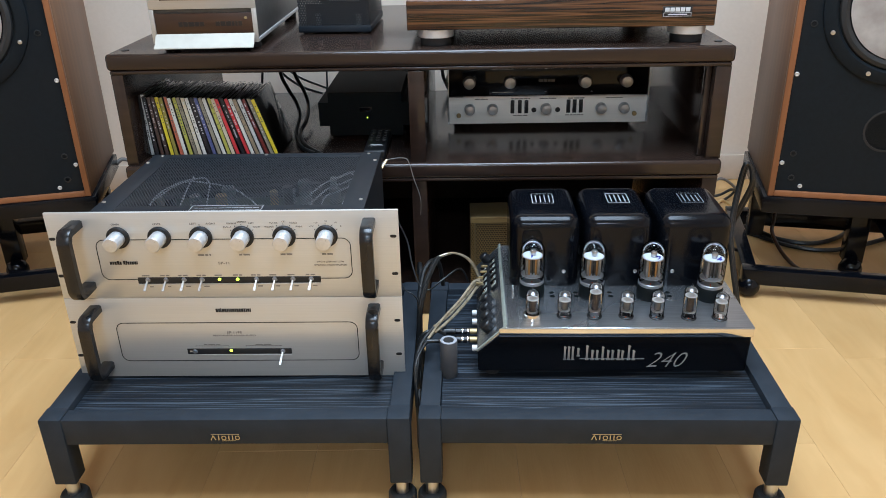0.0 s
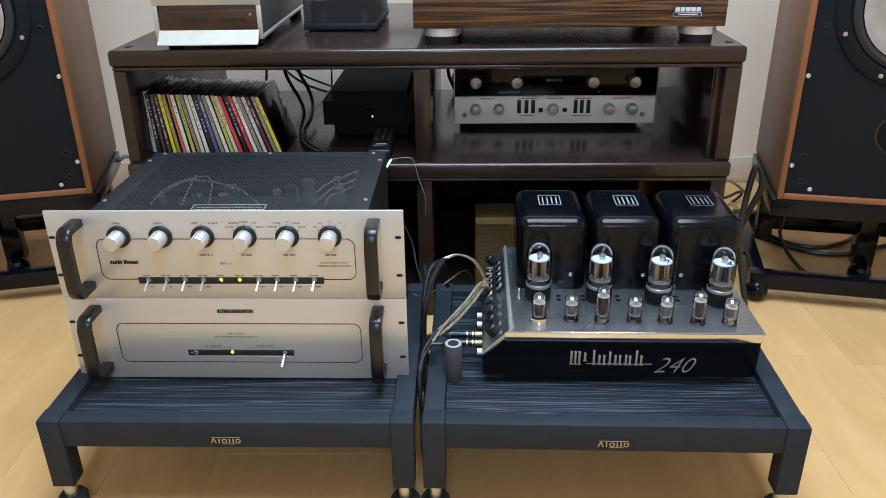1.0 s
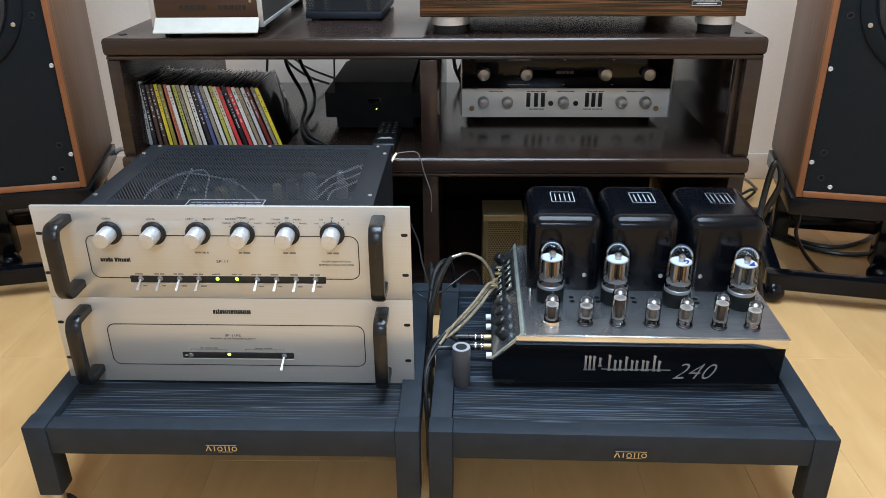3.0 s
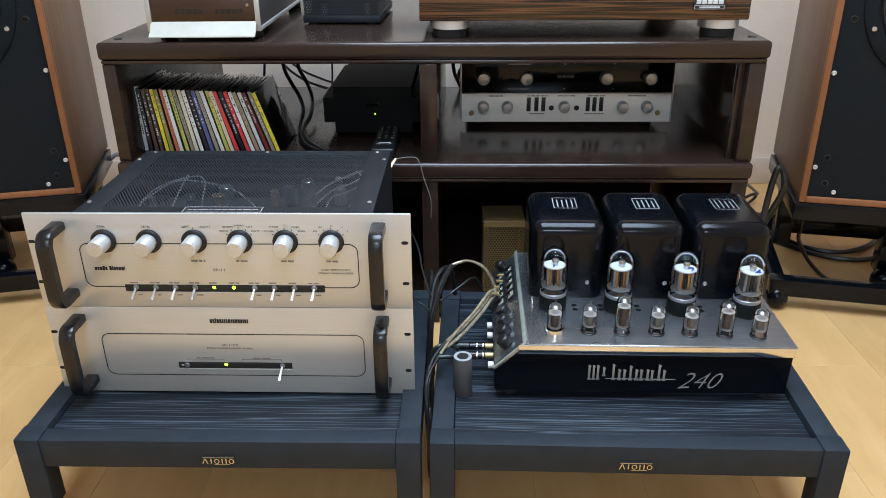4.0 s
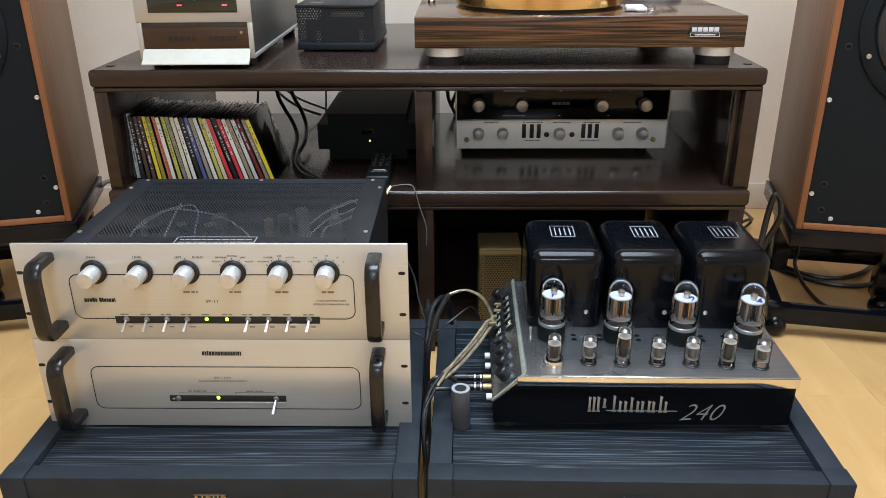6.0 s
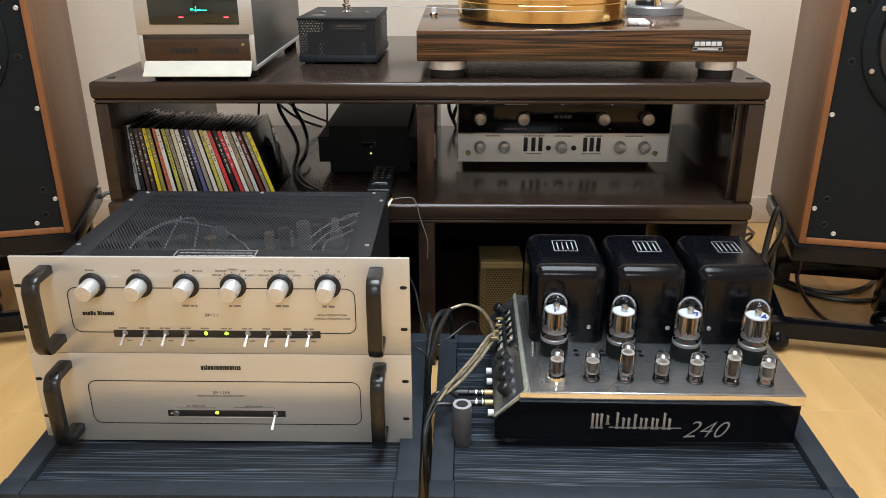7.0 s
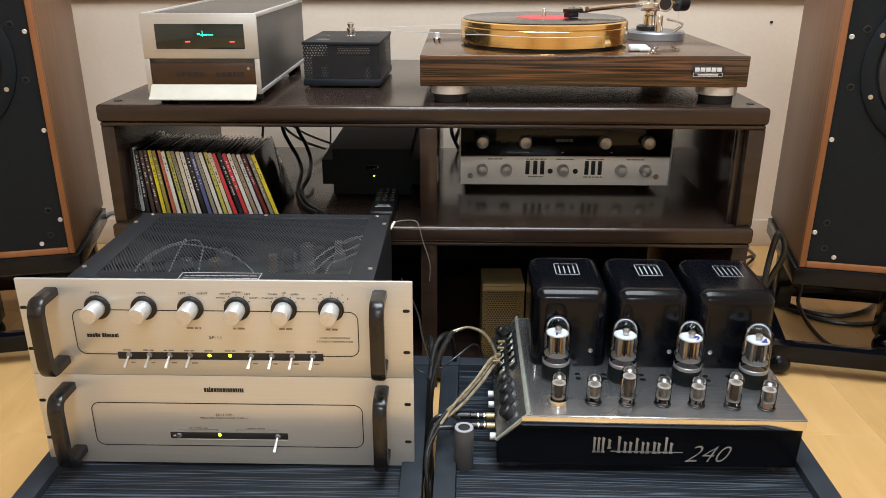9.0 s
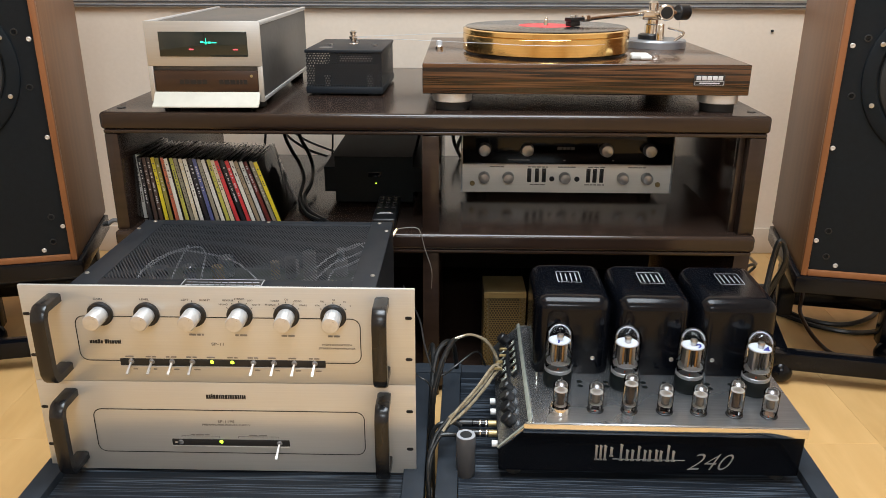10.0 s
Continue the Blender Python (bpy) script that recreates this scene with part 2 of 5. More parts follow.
M_ANODE = mat("anode_metal", (0.42, 0.41, 0.4), 0.38, 0.7, second=(0.3, 0.29, 0.28), scale=(60, 60, 200))
M_DARKANODE = mat("anode_brown", (0.07, 0.055, 0.05), 0.4, 0.3, second=(0.045, 0.035, 0.032), scale=(90, 90, 200))
M_COPPER = mat("tube_grid", (0.75, 0.46, 0.18), 0.3, 0.9)
M_GETTER = mat("getter_mirror", (0.84, 0.9, 1.0), 0.3, 0.1)
M_GETTERS = mat("getter_flash", (0.3, 0.3, 0.31), 0.34, 1.0)
M_MICA = mat("mica", (0.75, 0.74, 0.72), 0.35)
M_WHITE = mat("white_plastic", (0.8, 0.8, 0.78), 0.4)
M_GREYTUBE = mat("grey_tube", (0.075, 0.075, 0.08), 0.5)
M_GREYRING = mat("grey_ring", (0.4, 0.41, 0.44), 0.4)
M_GREYMETAL = mat("grey_arm_base", (0.3, 0.31, 0.33), 0.35, 0.5)
M_GREEN = glow("green_lamp", (0.55, 0.9, 0.03), 3.0)
M_GREENTXT = glow("green_display", (0.05, 0.8, 0.45), 1.2)
M_RED = glow("red_lamp", (0.9, 0.08, 0.1), 1.5)
M_HEAT = glow("heater_glow", (0.9, 0.2, 0.07), 0.35)
M_CABLE = mat("black_cable", (0.012, 0.012, 0.012), 0.35)
M_GREYCABLE = mat("grey_cable", (0.2, 0.19, 0.18), 0.5)
M_PCB = mat("circuit_board", (0.03, 0.05, 0.025), 0.6, second=(0.015, 0.02, 0.012), scale=(200, 200, 200), mix=0.9)


# ---- mesh helpers ----
ORG = {}
SWING = Matrix()  # how the group being built stands askew to the room


def askew(x, y, degrees, dx=0.0, dy=0.0, wide=1.0):
    """Turns a group about an upright axis, shifts it and fits its width."""
    return Matrix.Translation((x + dx, y + dy, 0)) @ Matrix.Rotation(radians(degrees), 4, "Z") @ Matrix.Diagonal((wide, 1, 1, 1)) @ Matrix.Translation((-x, -y, 0))


def thing(name, at, label, category, group="", kind="", turn=0.0):
    ob = new(name)
    ob.empty_display_size = 0.02
    ob.matrix_world = SWING @ Matrix.Translation(at) @ Matrix.Rotation(radians(turn), 4, "Z")
    ORG[ob] = Vector(at)
    return tagged(ob, label, category, group, kind)


def finish(ob, mesh, smooth):
    if smooth:
        for p in mesh.polygons:
            p.use_smooth = True
        mesh.set_sharp_from_angle(angle=radians(38))


def part(name, bm, material, parent, label="", smooth=True):
    """One mesh part under a thing; the bmesh is given in the place's own coordinates."""
    at = ORG[parent]
    bm.transform(Matrix.Translation(-at))
    mesh = bpy.data.meshes.new(name)
    bm.to_mesh(mesh)
    bm.free()
    mesh.materials.append(material)
    ob = new(name, mesh)
    ob.parent = parent
    ORG[ob] = at
    finish(ob, mesh, smooth)
    return tagged(ob, label)


def solid(name, bm, material, at, label="", category="", group="", kind="", smooth=True):
    """A thing of one mesh."""
    at = Vector(at)
    bm.transform(Matrix.Translation(-at))
    mesh = bpy.data.meshes.new(name)
    bm.to_mesh(mesh)
    bm.free()
    mesh.materials.append(material)
    ob = new(name, mesh)
    ob.matrix_world = SWING @ Matrix.Translation(at)
    ORG[ob] = at
    finish(ob, mesh, smooth)
    return tagged(ob, label, category, group, kind)


def box(x0, x1, y0, y1, z0, z1, bevel=0.0, seg=2, bm=None):
    own = bmesh.new()
    bmesh.ops.create_cube(own, size=1.0)
    own.transform(Matrix.Translation(((x0 + x1) / 2, (y0 + y1) / 2, (z0 + z1) / 2)) @ Matrix.Diagonal((x1 - x0, y1 - y0, z1 - z0, 1)))
    if bevel:
        bmesh.ops.bevel(own, geom=own.edges[:], offset=bevel, segments=seg, affect="EDGES", profile=0.5)
    return joined(bm, own)


def joined(bm, own):
    if bm is None:
        return own
    tmp = bpy.data.meshes.new("tmp")
    own.to_mesh(tmp)
    own.free()
    bm.from_mesh(tmp)
    bpy.data.meshes.remove(tmp)
    return bm


AXIS = {"z": Matrix(), "y": Matrix.Rotation(radians(90), 4, "X"), "x": Matrix.Rotation(radians(90), 4, "Y")}


def lathe(profile, at, axis="z", seg=32, bm=None, turn=None):
    """A turned body: profile of (radius, height) from the bottom up. Axis y faces the front (-y)."""
    own = bmesh.new()
    rings = []
    for r, h in profile:
        if r < 1e-6:
            rings.append([own.verts.new((0, 0, h))])
        else:
            rings.append([own.verts.new((r * math.cos(2 * math.pi * k / seg), r * math.sin(2 * math.pi * k / seg), h)) for k in range(seg)])
    for a, b in zip(rings, rings[1:]):
        for k in range(seg):
            q = (k + 1) % seg
            loop = [a[k % len(a)], a[q % len(a)], b[q % len(b)], b[k % len(b)]]
            loop = [v for i, v in enumerate(loop) if v not in loop[:i]]
            if len(loop) > 2:
                own.faces.new(loop)
    if len(rings[0]) > 1:
        own.faces.new(list(reversed(rings[0])))
    if len(rings[-1]) > 1:
        own.faces.new(rings[-1])
    own.transform(Matrix.Translation(at) @ (turn if turn is not None else AXIS[axis]))
    return joined(bm, own)


def rod(r, h, at, axis="z", seg=24, chamfer=0.0, bm=None, turn=None):
    c = chamfer or min(r, h) * 0.08
    return lathe([(r - c, 0), (r, c), (r, h - c), (r - c, h)], at, axis, seg, bm, turn)


def smooth_path(points, steps=8):
    """Points of a smooth line through the given ones."""
    pts = [Vector(p) for p in points]
    out = []
    for i in range(len(pts) - 1):
        p0, p1, p2, p3 = pts[max(i - 1, 0)], pts[i], pts[i + 1], pts[min(i + 2, len(pts) - 1)]
        for k in range(steps):
            t = k / steps
            out.append(0.5 * ((2 * p1) + (p2 - p0) * t + (2 * p0 - 5 * p1 + 4 * p2 - p3) * t * t + (3 * p1 - p0 - 3 * p2 + p3) * t ** 3))
    out.append(pts[-1])
    return out


def sweep(path, section, bm=None, normal=None):
    """Sweeps a closed section of (u, v) along a path. normal: a fixed side direction for flat bars."""
    own = bmesh.new()
    rings, side = [], None
    for i, p in enumerate(path):
        d = (path[min(i + 1, len(path) - 1)] - path[max(i - 1, 0)]).normalized()
        if normal is not None:
            side = Vector(normal)
        elif side is None:
            side = d.orthogonal().normalized()
        side = (side - d * side.dot(d)).normalized()
        up = d.cross(side)
        rings.append([own.verts.new(p + side * u + up * v) for u, v in section])
    n = len(section)
    for a, b in zip(rings, rings[1:]):
        for k in range(n):
            own.faces.new((a[k], a[(k + 1) % n], b[(k + 1) % n], b[k]))
    own.faces.new(list(reversed(rings[0])))
    own.faces.new(rings[-1])
    bmesh.ops.recalc_face_normals(own, faces=own.faces[:])
    return joined(bm, own)


def circle(r, n=10):
    return [(r * math.cos(2 * math.pi * k / n), r * math.sin(2 * math.pi * k / n)) for k in range(n)]


def cord(points, r, bm=None, n=8, steps=8):
    return sweep(smooth_path(points, steps), circle(r, n), bm)


def outline_xz(x0, x1, z0, z1, r, y, width, bm=None):
    """A thin printed rounded frame on a face that looks to -y."""
    own = bmesh.new()
    loops = []
    for grow in (0, -width):
        pts = []
        for cx, cz, a0 in ((x1 - r, z1 - r, 0), (x0 + r, z1 - r, 90), (x0 + r, z0 + r, 180), (x1 - r, z0 + r, 270)):
            for k in range(7):
                a = radians(a0 + 15 * k)
                pts.append((cx + (r + grow) * math.cos(a), cz + (r + grow) * math.sin(a)))
        loops.append([own.verts.new((px, y, pz)) for px, pz in pts])
    n = len(loops[0])
    for k in range(n):
        own.faces.new((loops[0][k], loops[0][(k + 1) % n], loops[1][(k + 1) % n], loops[1][k]))
    bmesh.ops.recalc_face_normals(own, faces=own.faces[:])
    return joined(bm, own)


def letters(text, size, m, name, material, parent, depth=0.0002, squeeze=1.0, shear=0.0, bold=0.0):
    """Raised writing from the built-in font. m: the pose of the baseline's centre."""
    cu = bpy.data.curves.new("writing", "FONT")
    cu.body, cu.size, cu.align_x, cu.align_y, cu.extrude, cu.shear, cu.offset = text, size, "CENTER", "CENTER", depth, shear, bold
    cu.resolution_u = 3
    tmp = bpy.data.objects.new("writing", cu)
    scene.collection.objects.link(tmp)
    mesh = bpy.data.meshes.new_from_object(tmp.evaluated_get(bpy.context.evaluated_depsgraph_get()))
    bpy.data.objects.remove(tmp)
    bm = bmesh.new()
    bm.from_mesh(mesh)
    bpy.data.meshes.remove(mesh)
    bm.transform(m @ Matrix.Diagonal((squeeze, 1, 1, 1)))
    return part(name, bm, material, parent, smooth=False)


FRONT = Matrix.Rotation(radians(90), 4, "X")


def front_text(text, size, x, y, z, name, material, parent, **kw):
    return letters(text, size, Matrix.Translation((x, y, z)) @ FRONT, name, material, parent, **kw)


def bars(x0, x1, z, h, y, seed, bm=None, thick=0.0003):
    """A line of writing too small to read: bars of word length."""
    rng = random.Random(seed)
    bm = bm or bmesh.new()
    x = x0
    while x < x1 - 0.002:
        w = min(rng.uniform(0.004, 0.011), x1 - x)
        box(x, x + w, y - thick, y, z - h / 2, z + h / 2, bm=bm)
        x += w + 0.0016
    return bm


# ---- the room ----
XL, XR, YB, YF, HC = -2.1, 2.2, 1.26, -5.4, 2.4
W = 0.1
solid("floor", box(XL - W, XR + W, YF - W, YB + W, -0.08, -0.006), M_GAP, (0, 0, -0.08), "light maple wood plank floor", "floor", kind="structure")
FLOOR = scene.objects["floor"]
solid("wall_north", box(XL - W, XR + W, YB, YB + W, 0, HC), M_WALL, (0, YB, 0), "cream textured wallpaper on a plain wall", "wall", kind="structure")
solid("wall_south", box(XL - W, XR + W, YF - W, YF, 0, HC), M_WALL, (0, YF, 0), "cream textured wallpaper on a plain wall", "wall", kind="structure")
solid("wall_west", box(XL - W, XL, YF, YB, 0, HC), M_WALL, (XL, 0, 0), "cream textured wallpaper on a plain wall", "wall", kind="structure")
solid("wall_east", box(XR, XR + W, YF, YB, 0, HC), M_WALL, (XR, 0, 0), "cream textured wallpaper on a plain wall", "wall", kind="structure")
solid("ceiling", box(XL - W, XR + W, YF - W, YB + W, HC, HC + 0.1), M_CEIL, (0, 0, HC), "plain white ceiling", "ceiling", kind="structure")
solid("baseboard", box(XL, XR, YB - 0.012, YB - 0.001, 0, 0.077, 0.003), M_BASE, (0, YB, 0), "beige baseboard along the wall", "baseboard", kind="structure")
rail = thing("trim", (0, YB, 0.68), "grey horizontal rail with dark grooves on the wall", "wall rail", kind="structure")
part("rail_body", box(XL, XR, YB - 0.014, YB - 0.001, 0.6755, 0.72, 0.002), M_RAIL, rail)
part("rail_groove", box(XL, XR, YB - 0.0165, YB - 0.0143, 0.6795, 0.6825), M_RAILD, rail)
part("rail_groove", box(XL, XR, YB - 0.0165, YB - 0.0143, 0.688, 0.6915), M_RAILD, rail)
part("rail_lip", box(XL, XR, YB - 0.018, YB - 0.0143, 0.696, 0.704, 0.001), M_CREAM, rail)
solid("wall_seam", box(0.649, 0.6505, YB - 0.0012, YB + 0.001, 0.077, 0.675), M_BASE, (0.65, YB, 0.4), "thin vertical seam in the wallpaper", "seam", kind="structure")
solid("wall_mark", rod(0.0035, 0.004, (0.895, YB, 0.621), "y", 8), M_INK, (0.895, YB, 0.621), "small dark screw head in the wall", "screw")


# ---- audio rack ----
def audio_rack():
    t = thing("audio_rack", (0.017, 0.75, 0), "dark brown glossy wooden audio rack with open shelves", "rack")

    def plank(x0, x1, y0, y1, z0, z1):
        # a rounded nose over a flat front, and a lower part that is set back
        bm = box(x0, x1, y0, y1, z0 + 0.006, z1, 0.0075, 8)
        return box(x0 + 0.005, x1 - 0.005, y0 + 0.001, y1, z0, z0 + 0.0062, 0.0018, 2, bm)

    part("top_board", plank(-0.559, 0.589, 0.4535, 1.078, 0.5095, 0.546), M_RACK, t)
    part("middle_shelf", plank(-0.557, 0.587, 0.4445, 1.05, 0.298, 0.334), M_RACK, t)
    part("bottom_shelf", box(-0.55, 0.585, 0.47, 1.05, 0.012, 0.04, 0.002), M_RACK, t)
    for x0, x1 in ((-0.554, -0.531), (-0.004, 0.026), (0.556, 0.585)):
        part("upright", box(x0, x1, 0.456, 1.06, 0.3337, 0.5088, 0.002), M_RACK, t)
        part("upright", box(x0, x1, 0.456, 1.06, 0.0, 0.2983, 0.002), M_RACK, t)
    part("inner_strip", box(0.545, 0.5555, 0.475, 0.49, 0.3345, 0.508, 0.001), M_RACK, t)
    part("back_panel", box(-0.53, 0.555, 1.03, 1.04, 0.04, 0.298), M_BACK, t)
    for x in (-0.535, 0.567):
        part("screw_cap", rod(0.007, 0.0012, (x, 0.497, 0.546), seg=16), M_BLACK, t)
    return t


SWING = askew(0.015, 0.45, -1.0)
audio_rack()


# ---- low stands ----
def low_stand(x0, x1, y0, turn):
    y1, zt = y0 + 0.405, 0.161
    t = thing("amplifier_stand", ((x0 + x1) / 2, 0.1, 0), "dark grey painted low stand with a black ash board", "stand", "low amplifier stands", turn=turn)
    w = 0.031
    part("rail", box(x0 + w, x1 - w, y0 + 0.002, y0 + 0.027, 0.119, zt - 0.001, 0.0012), M_STAND, t)
    part("rail", box(x0 + w, x1 - w, y1 - 0.027, y1 - 0.002, 0.119, zt - 0.001, 0.0012), M_STAND, t)
    for x in (x0 + 0.001, x1 - 0.029):
        part("rail", box(x, x + 0.028, y0 + w, y1 - w, 0.119, zt - 0.001, 0.0012), M_STAND, t)
    bm = box(x0 + 0.0295, x1 - 0.0295, y0 + 0.0275, y1 - 0.0275, 0.128, 0.1495, 0.001)
    part("board", bm, M_ASH, t, "black open-pored ash board")
    for x in (x0, x1 - w):
        for y in (y0, y1 - w):
            bm = box(x, x + w, y, y + w, 0.05, zt + 0.0008, 0.0022)
            leg = part("leg", bm, M_STAND, t)
            cx, cy = x + w / 2, y + w / 2
            part("stem", rod(0.0092, 0.03, (cx, cy, 0.022), seg=20), M_STEEL, leg, "bright steel threaded stem")
            part("foot", lathe([(0.0175, 0), (0.0205, 0.003), (0.0205, 0.0205), (0.018, 0.0245), (0.0105, 0.025)], (cx, cy, 0), seg=28), M_RUBBER, leg, "round black rubber foot")
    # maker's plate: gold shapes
    cx = (x0 + x1) / 2
    plate = part("name_plate", box(cx - 0.021, cx + 0.021, y0 + 0.0008, y0 + 0.0018, 0.1245, 0.1385, 0.0003), M_STAND, t)
    bm = bmesh.new()
    ya, yb, zc = y0 + 0.0002, y0 + 0.0009, 0.131
    for side in (-1, 1):  # a peak, bars and rings
        own = box(-0.0006, 0.0006, ya, yb, -0.004, 0.004)
        own.transform(Matrix.Translation((cx - 0.0165 + side * 0.0017, 0, zc)) @ Matrix.Rotation(radians(-side * 22), 4, "Y"))
        joined(bm, own)
    for a in (-0.0095, 0.0045, 0.0095):
        box(cx + a, cx + a + 0.0013, ya, yb, zc - 0.0037, zc + 0.0037, bm=bm)
    for a in (-0.005, 0.0135):
        joined(bm, outline_xz(cx + a, cx + a + 0.0068, zc - 0.0037, zc + 0.0037, 0.0033, ya, 0.0012))
    box(cx - 0.019, cx + 0.02, ya, yb, 0.1362, 0.1367, bm=bm)
    box(cx - 0.005, cx + 0.014, ya, yb, 0.1258, 0.1262, bm=bm)
    part("emblem", bm, M_GOLDINK, plate, "gold maker's emblem")
    return t


SWING = Matrix()
low_stand(-0.4945, 0.0135, -0.113, -0.68)
low_stand(0.029, 0.538, -0.124, -1.75)


# ---- preamplifier and its power supply ----
def rack_panel(t, z0, z1, slots):
    bm = box(-0.4826, 0, 0.0, 0.0045, z0, z1, 0.0006)
    panel = part("front_panel", bm, M_ALU, t, "brushed champagne aluminium front panel")
    for x in (-0.4775, -0.0078):
        for z in slots:
            # mounting slots: the shade of the openings drawn as flat black shapes
            s = bmesh.new()
            box(x - 0.0022, x + 0.0022, -0.0004, 0.0002, z - 0.0022, z + 0.0022, bm=s)
            for dx in (-0.0022, 0.0022):
                rod(0.0022, 0.0006, (x + dx, 0.0002, z), "y", 12, 0.0001, s)
            part("rack_slot", s, M_INK, panel)
    for x in (-0.4395, -0.0395):
        za, zb = z0 + 0.021, z1 - 0.0165
        pts = [(x, 0.0, zb), (x, -0.022, zb), (x, -0.034, zb - 0.001), (x, -0.0395, zb - 0.009), (x, -0.041, zb - 0.02),
               (x, -0.041, za + 0.02), (x, -0.0395, za + 0.009), (x, -0.034, za + 0.001), (x, -0.022, za), (x, 0.0, za)]
        path = smooth_path(pts, 4)
        sec = [(u, v) for u, v in ((-0.0085, -0.0045), (-0.006, -0.0058), (0.006, -0.0058), (0.0085, -0.0045), (0.0085, 0.0045), (0.006, 0.0058), (-0.006, 0.0058), (-0.0085, 0.0045))]
        part("handle", sweep(path, sec, normal=(1, 0, 0)), M_HANDLE, t, "black anodised bow handle")
    return panel


def toggle(parent, x, z, length, mat_lever, down=True):
    part("switch_nut", lathe([(0.0042, 0), (0.0042, 0.0016), (0.0028, 0.0022), (0.0026, 0.004)], (x, 0.0012, z), "y", 12), M_GREYMETAL, parent)
    d = Vector((-0.1, -0.75, -0.62 if down else 0.5)).normalized()
    a = Vector((x, -0.001, z))
    bm = sweep([a, a + d * length * 0.5, a + d * length], [(-0.0011, -0.0011), (0.0011, -0.0011), (0.0011, 0.0011), (-0.0011, 0.0011)], normal=(1, 0, 0))
    for v in bm.verts:
        f = (v.co - a).length / length
        v.co.x = x + (a + d * (v.co - a).dot(d)).x - x + (v.co.x - (a + d * (v.co - a).dot(d)).x) * (0.8 + 0.7 * f)
    part("switch_lever", bm, mat_lever, parent, "flat bright metal lever")


def slot_bar(parent, x0, x1, z, h):
    bm = box(x0, x1, -0.0006, 0.0024, z - h / 2, z + h / 2, 0.0015, 3)
    inset = part("switch_recess", bm, M_INK, parent, "dark recessed switch slot")
    part("recess_edge", box(x0 + 0.001, x1 - 0.001, -0.0012, -0.0002, z - h / 2 - 0.001, z - h / 2, 0.0003), M_ALUK, inset)
    return inset


def brand_bars(x0, x1, z, h, y, seed):
    rng = random.Random(seed)
    bm = bmesh.new()
    x = x0
    while x < x1:
        w = rng.choice((0.0018, 0.0024, 0.003))
        if x0 + (x1 - x0) * 0.42 < x < x0 + (x1 - x0) * 0.47:
            x += 0.002
            continue
        tall = rng.random() < 0.2
        box(x, min(x + w, x1), y - 0.0003, y, z - h / 2, z + h / 2 + (0.0012 if tall else 0), 0, bm=bm)
        x += w + 0.0006
    return bm


